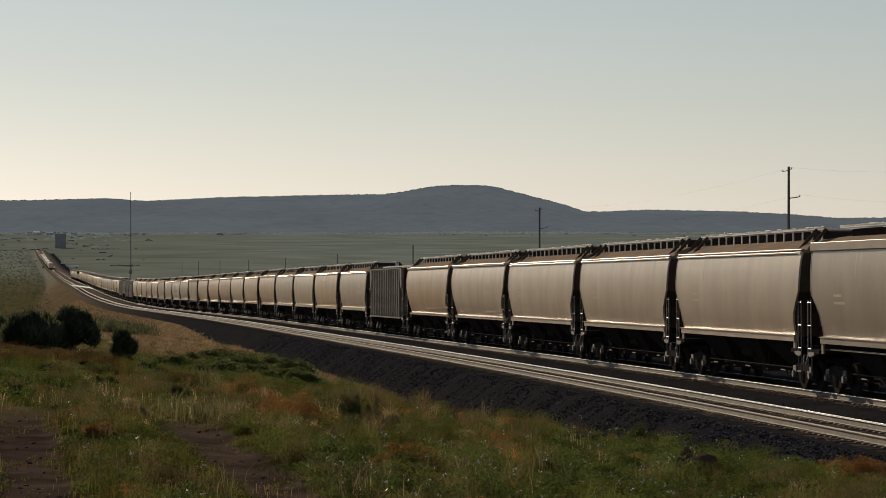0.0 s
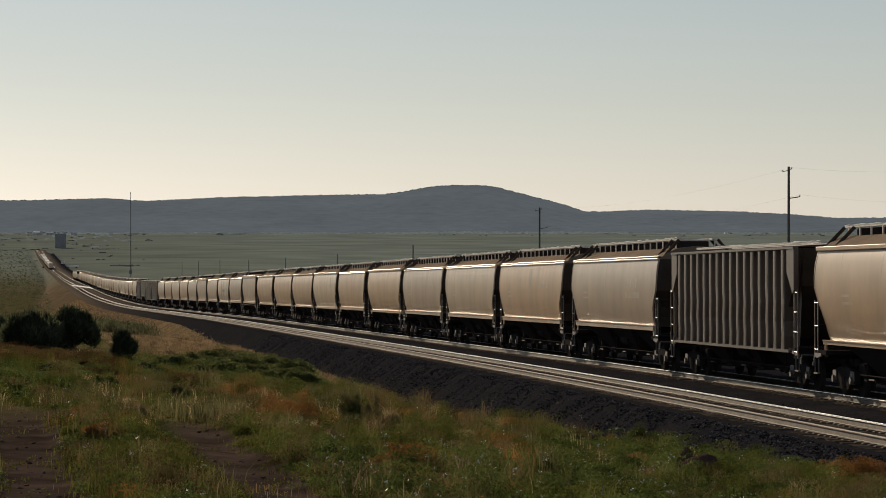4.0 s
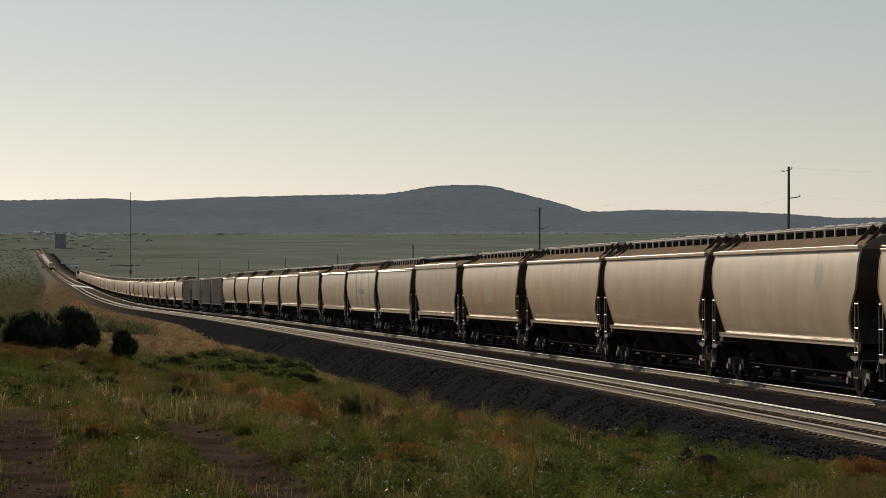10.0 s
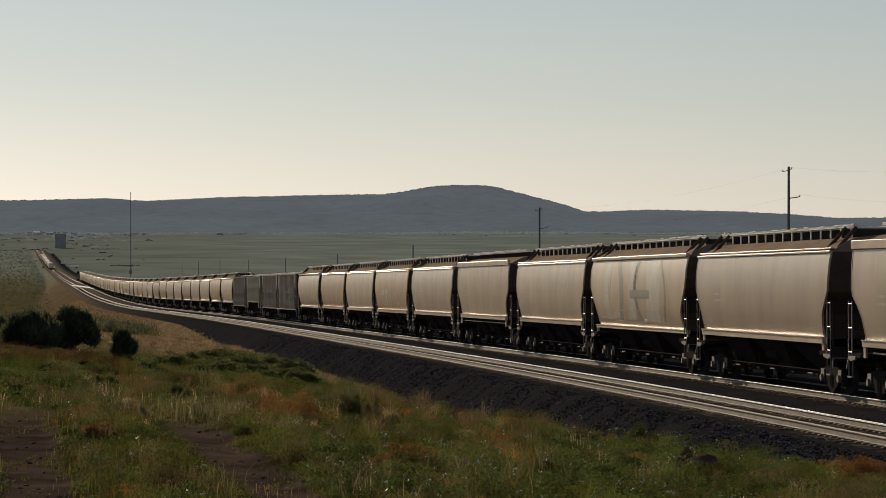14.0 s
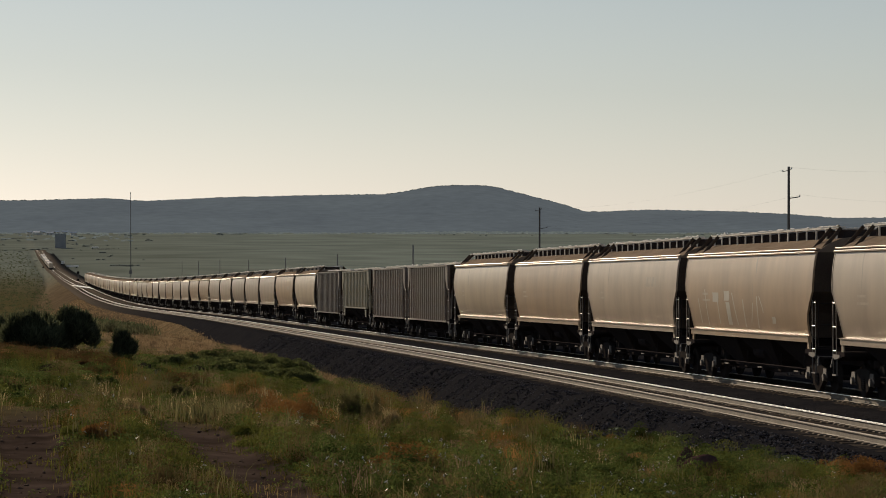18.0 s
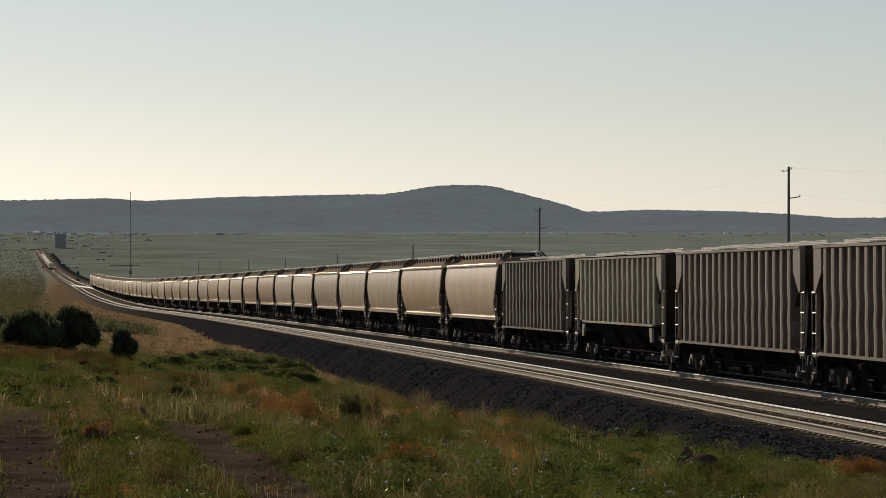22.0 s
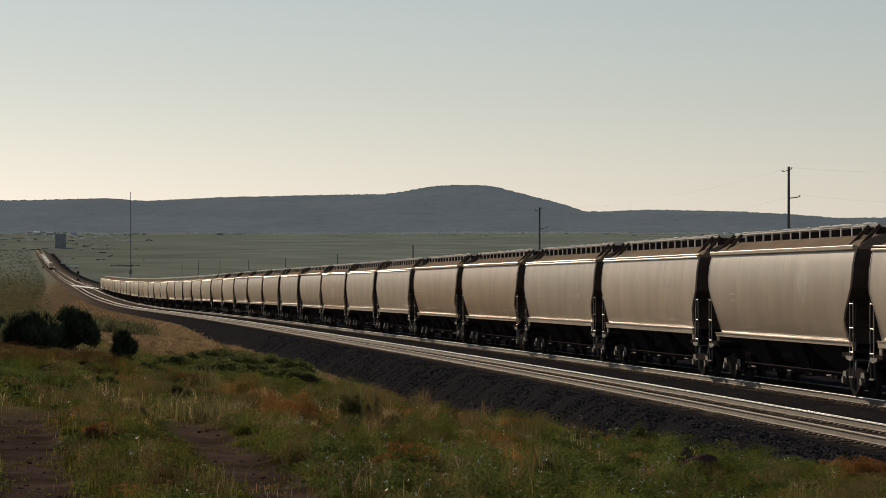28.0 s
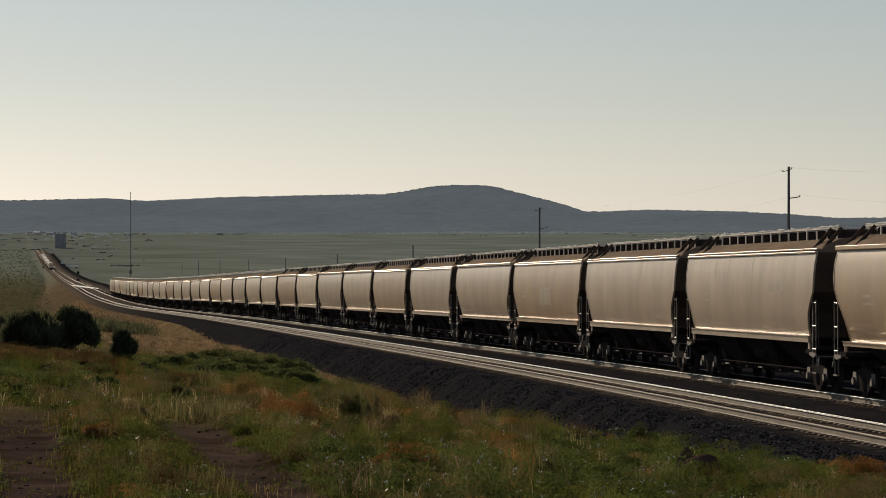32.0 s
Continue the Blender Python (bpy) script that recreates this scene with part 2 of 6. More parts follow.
def ground_material():
    m = material("range_ground", (0.085, 0.080, 0.035), 0.95, 0, (0.13, 0.10, 0.055), 0.85, 0.05, 3.0, 0.5, depth=0.05)
    n, l = m.node_tree.nodes, m.node_tree.links
    b, hsv = n["Principled BSDF"], n["Hue/Saturation/Value"]
    last = hsv.outputs[0]
    # plain: far grass colour, paled and blued to hold the haze
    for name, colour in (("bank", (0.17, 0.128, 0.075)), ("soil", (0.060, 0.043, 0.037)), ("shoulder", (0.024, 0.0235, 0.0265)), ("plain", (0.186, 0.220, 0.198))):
        at, mx = n.new("ShaderNodeAttribute"), n.new("ShaderNodeMix")
        at.attribute_name, mx.data_type = name, "RGBA"
        tint = n.new("ShaderNodeHueSaturation")
        tint.inputs["Color"].default_value = (*colour, 1)
        nz, rg, tc, mp = n.new("ShaderNodeTexNoise"), n.new("ShaderNodeMapRange"), n.new("ShaderNodeTexCoord"), n.new("ShaderNodeMapping")
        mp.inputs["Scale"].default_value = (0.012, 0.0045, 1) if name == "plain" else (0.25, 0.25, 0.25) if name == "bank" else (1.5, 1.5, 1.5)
        nz.inputs["Scale"].default_value, nz.inputs["Detail"].default_value = 1.0, 8
        rg.inputs[1].default_value, rg.inputs[2].default_value = 0.3, 0.7
        rg.inputs[3].default_value, rg.inputs[4].default_value = 0.5, 1.5
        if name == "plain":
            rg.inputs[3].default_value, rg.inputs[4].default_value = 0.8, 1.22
        l.new(tc.outputs["Object"], mp.inputs[0])
        l.new(mp.outputs[0], nz.inputs["Vector"])
        l.new(nz.outputs["Fac"], rg.inputs[0])
        l.new(rg.outputs[0], tint.inputs["Value"])
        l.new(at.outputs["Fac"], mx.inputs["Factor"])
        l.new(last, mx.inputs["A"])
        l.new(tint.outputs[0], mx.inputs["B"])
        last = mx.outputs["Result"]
    l.new(last, b.inputs["Base Color"])
    return m


GROUND = ground_material()

# ---- the line of the two tracks ----
# Chainage s grows away from the viewer; lat is metres to the right of the near track's centre; h is above the rail head.
KNOT = (-900, -60, 0, 30, 70, 110, 160, 220, 300, 400, 550, 700, 850, 1000, 1200, 1500, 1900, 2300, 3000)
HEAD = (0, 0, 0.0, 0.0, -0.338, -0.632, -0.509, -0.751, -0.989, -1.453, -0.94, -0.684, -0.681, -0.734, -0.472, -0.493, -1.121, -1.1, -1.05)
GRADE = (0.0176, 0.0, 0.0, 0.0, -0.00209, -0.00262, -0.00331, -0.00269, -0.004, -0.00312, 0.00217, 0.00486, 0.00779, 0.00781, 0.00394, 0.00707, 0.01543, 0.0250, 0.0260)
STEP = 2.0
SPACING = 5.028
CH = np.arange(-900, 3000 + STEP, STEP)
_th = np.radians(-7.4384 + np.interp(CH, KNOT, HEAD))
_gr = -0.01756 + np.interp(CH, KNOT, GRADE)
_x = np.concatenate(([0], np.cumsum(np.sin((_th[1:] + _th[:-1]) / 2) * STEP)))
_y = np.concatenate(([0], np.cumsum(np.cos((_th[1:] + _th[:-1]) / 2) * STEP)))
_z = np.concatenate(([0], np.cumsum((_gr[1:] + _gr[:-1]) / 2 * STEP)))
_zero = int(900 / STEP)
TX, TY, TZ = _x - _x[_zero] + 13.435, _y - _y[_zero] + 30.0, _z - _z[_zero] - 3.706 + EYE[2]


def line(s, lat, h=0.0):
    th = np.interp(s, CH, _th)
    return Vector((float(np.interp(s, CH, TX) + np.cos(th) * lat), float(np.interp(s, CH, TY) - np.sin(th) * lat), float(np.interp(s, CH, TZ) + h)))


def track_coords(x, y):
    """Chainage, metres to the left of the near track's centre, and rail height, for arrays of places."""
    s, u, z = np.empty_like(x), np.empty_like(x), np.empty_like(x)
    cx, cy = TX[::3], TY[::3]
    for i in range(0, len(x), 4000):
        a, b = x[i:i + 4000, None], y[i:i + 4000, None]
        k = np.argmin((a - cx) ** 2 + (b - cy) ** 2, axis=1) * 3
        k = np.clip(k, 0, len(TX) - 1)
        dx, dy = a[:, 0] - TX[k], b[:, 0] - TY[k]
        th = _th[k]
        along = dx * np.sin(th) + dy * np.cos(th)
        s[i:i + 4000] = CH[k] + along
        u[i:i + 4000] = -(dx * np.cos(th) - dy * np.sin(th))
        z[i:i + 4000] = np.interp(CH[k] + along, CH, TZ)
    return s, u, z


def smooth(a, b, v):
    t = np.clip((v - a) / (b - a), 0, 1)
    return t * t * (3 - 2 * t)


def wobble(x, y, size, seed=0.0):
    """A cheap rolling unevenness between about -1 and 1."""
    a, b = x / size + seed * 7.1, y / size - seed * 3.7
    return (np.sin(a * 1.7 + 1.3 * np.sin(b * 1.1)) + np.sin(b * 2.3 + 1.7 * np.sin(a * 0.9 + 2)) + np.sin((a + b) * 3.1 + np.sin(a * 2.2))) / 3


def ground_height(x, y):
    s, u, rail = track_coords(x, y)
    fill = np.interp(s, (0, 90, 150, 250, 400, 600, 900, 1300, 1800, 2300), (0, 0, 1.5, 4, 6, 7, 6, 3, 1.7, 1.7))
    left = np.interp(u, (0, 3, 4, 5, 6, 8, 10, 12, 14, 17, 25, 60), (-1.8, -1.8, -1.6, -1.3, -0.9, -0.15, 0.52, 0.98, 1.27, 1.55, 1.7, 1.9))
    left = left + (1 - smooth(10, 42, s)) * np.interp(u, (3, 4, 5, 6, 8, 11, 13.5), (0.7, 1.5, 1.7, 1.5, 0.9, 0.2, 0.0))
    right = np.interp(-u - SPACING, (0, 3, 4, 9, 16, 60), (-1.2, -1.1, -1.0, -0.9, -1.2, -1.8))
    nat = np.where(u > -2.5, left, right) - fill
    edge = np.where(u > -2.5, u, -u - SPACING)
    drop, reach = np.interp(s, (160, 215, 270, 400), (1.6, 1.05, 0.66, 0.58)), np.interp(s, (160, 215, 270, 400), (4.2, 3.4, 2.95, 2.85))
    bank = -drop - np.maximum(edge - np.where(u > -2.5, reach, 8.0), 0) * 0.5
    w = np.maximum(nat, bank)
    far = np.interp(y, (-5000, 0, 300, 600, 1000, 2000, 3000, 4000, 4700, 5000), (-3, -5, -14, -22, -27, -29, -22, -8, 0, 2)) + EYE[2]
    away = np.maximum(smooth(60, 420, np.abs(u + 2.5)), smooth(2600, 3050, s))
    z = (rail + w) * (1 - away) + far * away
    rough = smooth(3.5, 7, edge) * (1 - smooth(180, 350, y))
    z = z + rough * (0.05 * wobble(x, y, 2.2) + 0.12 * wobble(x, y, 9, 1) * smooth(8, 20, edge))
    z = z + smooth(40, 400, np.abs(u)) * 0.5 * wobble(x, y, 160, 2)
    z = z + smooth(14, 30, u) * smooth(110, 180, s) * (1 - smooth(700, 1100, s)) * (0.35 * wobble(x, y, 22, 5) + 0.2 * wobble(x, y, 9, 6))
    rut = np.minimum(np.abs(u - 15.47 - 0.041 * s), np.abs(u - 17.53 - 0.028 * s))
    z = z - 0.07 * (1 - smooth(0.2, 0.5, rut)) * (1 - smooth(6, 11, s))
    return z, s, u, edge, rut, nat - bank


def ground_point(x, y):
    z = ground_height(np.array([float(x)]), np.array([float(y)]))[0]
    return Vector((x, y, float(z[0])))


# ---- mesh helpers ----
def part(name, bm, mat, parent=None, label=""):
    me = bpy.data.meshes.new(name)
    bm.to_mesh(me)
    bm.free()
    me.materials.append(mat)
    ob = new(name, me)
    if parent is not None:
        ob.parent = parent
    if label:
        ob["label"] = label
    return ob


def shared(name, me, parent, m=None):
    ob = new(name, me)
    ob.parent = parent
    if m is not None:
        ob.matrix_basis = m
    return ob


def box(bm, x0, x1, y0, y1, z0, z1, m=None):
    v = [bm.verts.new((x, y, z)) for z in (z0, z1) for y in (y0, y1) for x in (x0, x1)]
    if m is not None:
        for q in v:
            q.co = m @ q.co
    for f in ((0, 2, 3, 1), (4, 5, 7, 6), (0, 1, 5, 4), (2, 6, 7, 3), (0, 4, 6, 2), (1, 3, 7, 5)):
        bm.faces.new([v[i] for i in f])
    return bm


def rod(bm, a, b, r0, r1=None, sides=8):
    """A tapered round bar from a to b."""
    a, b = Vector(a), Vector(b)
    q = (b - a).to_track_quat("Z", "Y")
    r1 = r0 if r1 is None else r1
    rings = []
    for p, r in ((a, r0), (b, r1)):
        rings.append([bm.verts.new(p + q @ Vector((r * math.cos(6.28319 * i / sides), r * math.sin(6.28319 * i / sides), 0))) for i in range(sides)])
    for i in range(sides):
        j = (i + 1) % sides
        bm.faces.new((rings[0][i], rings[0][j], rings[1][j], rings[1][i]))
    bm.faces.new(rings[0][::-1])
    bm.faces.new(rings[1])
    return bm


def extrude_profile(bm, pts, y0, y1):
    """A plate: the outline pts in x, z, drawn out from y0 to y1."""
    a = [bm.verts.new((x, y0, z)) for x, z in pts]
    b = [bm.verts.new((x, y1, z)) for x, z in pts]
    bm.faces.new(a)
    bm.faces.new(b[::-1])
    for i in range(len(pts)):
        j = (i + 1) % len(pts)
        bm.faces.new((a[j], a[i], b[i], b[j]))
    return bm


def mesh_from(name, verts, faces, mat, smooth_shade=False):
    me = bpy.data.meshes.new(name)
    me.from_pydata(verts, [], faces)
    me.materials.append(mat)
    if smooth_shade:
        me.polygons.foreach_set("use_smooth", [True] * len(me.polygons))
    return me


def tri_mesh(name, verts, tris, mat):
    """A mesh from arrays of places and of triangles."""
    me = bpy.data.meshes.new(name)
    me.vertices.add(len(verts))
    me.vertices.foreach_set("co", np.asarray(verts, dtype=np.float32).ravel())
    me.loops.add(len(tris) * 3)
    me.loops.foreach_set("vertex_index", np.asarray(tris, dtype=np.int32).ravel())
    me.polygons.add(len(tris))
    me.polygons.foreach_set("loop_start", np.arange(0, len(tris) * 3, 3, dtype=np.int32))
    me.update(calc_edges=True)
    me.materials.append(mat)
    return me


def grid_faces(rows, cols):
    i = np.arange((rows - 1) * cols).reshape(rows - 1, cols)[:, :-1].ravel()
    return np.stack((i, i + 1, i + cols + 1, i + cols), 1).tolist()


# ---- ground ----
def build_ground():
    sector = np.concatenate((np.arange(-180, -12, 4.0), np.arange(-12, -9.6, 0.3), np.arange(-9.6, 9.6, 0.045), np.arange(9.6, 12, 0.3), np.arange(12, 180.1, 4.0)))
    reach = np.concatenate((np.array([0.0, 1.5, 3, 6, 9, 12]), np.geomspace(14, 260, 260), np.geomspace(264, 4930, 150)))
    a, r = np.meshgrid(np.radians(sector), reach)
    x, y = (np.sin(a) * r).ravel(), (np.cos(a) * r).ravel()
    z, s, u, edge, rut, gap = ground_height(x, y)
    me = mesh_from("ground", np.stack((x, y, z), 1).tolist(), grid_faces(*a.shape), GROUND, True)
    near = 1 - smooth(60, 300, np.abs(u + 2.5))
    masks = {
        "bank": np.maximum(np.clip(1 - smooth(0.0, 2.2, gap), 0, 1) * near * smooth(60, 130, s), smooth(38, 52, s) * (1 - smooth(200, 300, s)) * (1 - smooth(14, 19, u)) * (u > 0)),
        # right of the tracks soil also paints the shade seen beneath the cars
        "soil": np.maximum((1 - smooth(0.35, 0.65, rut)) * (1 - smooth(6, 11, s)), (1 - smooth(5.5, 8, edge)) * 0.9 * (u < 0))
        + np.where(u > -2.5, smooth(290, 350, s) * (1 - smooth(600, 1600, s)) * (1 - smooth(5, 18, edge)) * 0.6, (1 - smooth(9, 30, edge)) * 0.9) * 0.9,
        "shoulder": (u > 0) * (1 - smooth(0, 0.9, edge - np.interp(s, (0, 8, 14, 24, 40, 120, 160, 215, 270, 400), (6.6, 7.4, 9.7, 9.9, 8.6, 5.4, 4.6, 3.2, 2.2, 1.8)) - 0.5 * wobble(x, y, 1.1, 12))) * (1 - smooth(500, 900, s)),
        # this blend grows with distance, as the haze in its colour should
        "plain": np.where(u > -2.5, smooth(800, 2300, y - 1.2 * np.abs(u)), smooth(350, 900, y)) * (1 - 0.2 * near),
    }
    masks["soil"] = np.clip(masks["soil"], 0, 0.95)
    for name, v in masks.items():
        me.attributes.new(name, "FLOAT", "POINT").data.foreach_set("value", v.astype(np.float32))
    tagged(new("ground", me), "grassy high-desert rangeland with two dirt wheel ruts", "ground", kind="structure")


def build_ballast():
    # the wide far shoulder is an added dark sheet, deepening shade under cars
    lat = (-5.4, -4.6, -3.8, -2.45, -2.2, -1.5, 0, 1.5, 2.2, SPACING / 2, SPACING - 2.2, SPACING - 1.5, SPACING, SPACING + 1.5, SPACING + 2.2, SPACING + 2.45, SPACING + 9.0, SPACING + 11.0)
    hgt = (-2.5, -1.75, -1.2, -0.28, -0.215, -0.197, -0.197, -0.197, -0.23, -0.42, -0.23, -0.197, -0.197, -0.197, -0.215, -0.28, -0.5, -2.0)
    ss = np.concatenate((np.arange(-900, 0, 20.0), np.arange(0, 200, 0.7), np.arange(200, 3000, 10.0)))
    rng = np.random.default_rng(3)
    verts = []
    for s in ss:
        deep = float(np.interp(s, (160, 215, 270, 400), (1.0, 0.5, 0.26, 0.22)))
        for a, h in zip(lat, hgt):
            if h < -1:
                h, a = -0.28 + (h + 0.28) * deep, (-2.45 + (a + 2.45) * deep if a < 0 else SPACING + 2.45 + (a - SPACING - 2.45) * deep)
            q = line(s, a, h)
            jig = (0.03 if h < -0.2 else 0.006) if 0 < s < 200 else 0.0
            verts.append((q.x + rng.normal() * jig, q.y, q.z + rng.normal() * jig))
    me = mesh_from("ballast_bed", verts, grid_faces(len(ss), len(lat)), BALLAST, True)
    # the blend that holds brown ground and haze grows with chainage
    me.attributes.new("haze_fade", "FLOAT", "POINT").data.foreach_set("value", np.repeat(0.9 * smooth(230, 800, ss), len(lat)).astype(np.float32))
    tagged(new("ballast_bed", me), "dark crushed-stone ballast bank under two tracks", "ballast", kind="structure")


def build_rails():
    """Four running rails; each has a head that the wheels polish and a rusted web and foot."""
    ss = np.concatenate((np.arange(-900, 0, 20.0), np.arange(0, 300, 2.0), np.arange(300, 3001, 10.0)))
    body = ((-0.07, -0.185), (-0.07, -0.165), (-0.012, -0.15), (-0.012, -0.05), (-0.036, -0.035), (-0.036, -0.012), (0.036, -0.012), (0.036, -0.035), (0.012, -0.05), (0.012, -0.15), (0.07, -0.165), (0.07, -0.185))
    head = ((-0.0365, -0.014), (-0.034, -0.003), (-0.02, 0.0), (0.02, 0.0), (0.034, -0.003), (0.0365, -0.014))
    for k, centre in enumerate((0.0, SPACING)):
        track = tagged(new("railway_track"), "railway track with rusted rails on wooden ties" if k == 0 else "railway track under the passing grain train", "railway track", "pair of tracks", "structure")
        for g in (-0.7525, 0.7525):
            rail = None
            # the gauge side of a head is worn bright as well
            worn = ((-0.0375, -0.03), *head[1:]) if g > 0 else head
            # the train's far rail takes the web darkened for shade, and a dull head
            for name, prof, mat in (("rail", body, SHADE_WEB if k == 1 and g > 0 else RAIL_WEB), ("rail_head", worn, DULL_HEAD if k == 0 and g < 0 or k == 1 and g > 0 else RAIL_HEAD)):
                verts = [line(s, centre + g + a, h)[:] for s in ss for a, h in prof]
                faces = grid_faces(len(ss), len(prof))
                ob = new(name, mesh_from(name, verts, faces, mat))
                ob.parent = rail or track
                rail = rail or ob
        yield track, centre


def build_ties(track, centre):
    """Wooden ties: the nearest ones are pieces of their own, the far ones one joined mesh."""
    rng = np.random.default_rng(7 + int(centre))
    metas = []
    for k in range(4):
        bm = bmesh.new()
        w, e = 0.115 + 0.006 * k, 1.30 + 0.02 * (k - 1.5)
        box(bm, -e, e, -w, w, -0.36, -0.187)
        bmesh.ops.bevel(bm, geom=bm.edges[:], offset=0.012, segments=1, affect="EDGES")
        me = bpy.data.meshes.new("tie")
        bm.to_mesh(me)
        bm.free()
        me.materials.append(TIE)
        metas.append(me)
    for i in range(220):
        s = 24 + i * 0.495
        p, q = line(s, centre), line(s + 1, centre)
        ang = math.atan2(q.y - p.y, q.x - p.x) - math.pi / 2 + rng.normal() * 0.012
        p += Vector((rng.normal() * 0.03, 0, rng.normal() * 0.008))
        shared("tie", metas[i % 4], track, Matrix.Translation(p) @ Matrix.Rotation(ang, 4, "Z"))
    verts, faces = [], []
    for s in np.concatenate((np.arange(-60, 24, 0.495), np.arange(24 + 220 * 0.495, 900, 0.495))):
        b = len(verts)
        for h in (-0.36, -0.187):
            for ds, a in ((-0.115, -1.3), (-0.115, 1.3), (0.115, 1.3), (0.115, -1.3)):
                verts.append(line(s + ds, centre + a, h)[:])
        faces += [[b + i for i in f] for f in ((4, 5, 6, 7), (0, 1, 5, 4), (1, 2, 6, 5), (2, 3, 7, 6), (3, 0, 4, 7))]
    pv, pf = [], []
    for g in (-0.7525, 0.7525):
        for s in np.arange(24, 420, 0.495):
            o = -0.13 + rng.normal() * 0.012
            for mid in (0.0,):
                k = len(pv)
                for h in (-0.186, -0.16):
                    for ds, dl in ((-0.075, 0.10), (-0.075, o - 0.10), (0.075, o - 0.10), (0.075, 0.10)):
                        q = line(s + mid + ds, centre + g + (dl if h < -0.17 else dl * 0.85), h)
                        pv.append(q[:])
                pf += [[k + i for i in f] for f in ((4, 5, 6, 7), (0, 1, 5, 4), (1, 2, 6, 5), (2, 3, 7, 6), (3, 0, 4, 7))]
    plates = new("tie_plates", mesh_from("tie_plates", pv, pf, PLATE))
    plates.parent = track
    tagged(plates, "rusted tie plates and spikes", kind="stuff")
    far = new("far_ties", mesh_from("far_ties", verts, faces, TIE))
    far.parent = track
    tagged(far, kind="stuff")


# ---- freight cars: x points the way they travel, z up from the rail head ----
def loft(bm, rows):
    """Faces between neighbouring rows of points."""
    vs = [[bm.verts.new(p) for p in r] for r in rows]
    for a, b in zip(vs, vs[1:]):
        for i in range(len(a) - 1):
            bm.faces.new((a[i], a[i + 1], b[i + 1], b[i]))


# height over the rail, half width, half length
SHAPES = {
    "straight": [(1.56, 1.42, 7.34), (1.75, 1.465, 7.36), (1.95, 1.505, 7.40), (2.25, 1.54, 7.52), (2.55, 1.555, 7.80), (2.85, 1.56, 8.10), (3.1, 1.555, 8.14), (3.4, 1.535, 8.15), (3.7, 1.50, 8.15), (3.95, 1.445, 8.15)],
    "curved": [(1.47, 1.29, 7.50), (1.65, 1.37, 7.44), (1.85, 1.43, 7.44), (2.1, 1.485, 7.52), (2.35, 1.515, 7.74), (2.65, 1.535, 8.08), (2.95, 1.54, 8.36), (3.25, 1.53, 8.45), (3.6, 1.50, 8.45), (3.85, 1.445, 8.43), (4.0, 1.40, 8.42)],
    "tall": [(1.56, 1.45, 6.98), (1.9, 1.50, 7.02), (2.2, 1.53, 7.16), (2.5, 1.55, 7.50), (2.75, 1.56, 7.90), (2.95, 1.565, 8.02), (3.3, 1.56, 8.02), (3.7, 1.54, 8.02), (4.02, 1.50, 8.02)],
}
SILL = {"straight": 7.42, "curved": 8.0, "tall": 7.02}


def make_truck(parent, x, full):
    truck = new("truck")
    truck.parent = parent
    truck.location = (x, 0, 0)
    for y in (-1.0, 1.0):
        bm = bmesh.new()
        extrude_profile(bm, [(-1.15, 0.36), (-1.15, 0.62), (-0.95, 0.70), (-0.45, 0.80), (0.45, 0.80), (0.95, 0.70), (1.15, 0.62), (1.15, 0.36), (0.72, 0.40), (0.42, 0.20), (-0.42, 0.20), (-0.72, 0.40)], y - 0.07, y + 0.07)
        side = part("side_frame", bm, WHEEL, truck)
        if full and y < 0:
            bm = bmesh.new()
            rings = []
            for k in range(13):
                z, r = 0.26 + 0.3 * k / 12, 0.21 if k % 2 else 0.17
                rings.append([(r * math.cos(q * 0.7854), y - 0.02 + 0.11 * math.sin(q * 0.7854), z) for q in range(9)])
            loft(bm, rings)
            part("spring_nest", bm, WHEEL, side)
        for dx in (-0.89, 0.89) if full else ():
            bm = bmesh.new()
            rod(bm, (dx, y * 1.02, 0.457), (dx, y * 1.16, 0.457), 0.13, 0.10, 10)
            part("bearing_cap", bm, STEEL, side)
            bm = bmesh.new()
            extrude_profile(bm, [(dx - 0.2, 0.44), (dx - 0.16, 0.70), (dx + 0.16, 0.70), (dx + 0.2, 0.44)], y * 1.07, y * 1.10)
            part("bearing_adapter", bm, STEEL, side)
    for dx in (-0.89, 0.89):
        bm = bmesh.new()
        for y in (-0.7525, 0.7525):
            o = 1 if y > 0 else -1
            rod(bm, (dx, y - 0.065 * o, 0.457), (dx, y + 0.065 * o, 0.457), 0.470, 0.452, 20)
            rod(bm, (dx, y + 0.065 * o, 0.457), (dx, y + 0.09 * o, 0.457), 0.17, 0.15, 12)
        rod(bm, (dx, -0.7, 0.457), (dx, 0.7, 0.457), 0.085, sides=8)
        part("wheelset", bm, WHEEL, truck)
    bm = bmesh.new()
    box(bm, -0.2, 0.2, -1.05, 1.05, 0.52, 0.78)
    part("bolster", bm, UNDER, truck)
    return truck


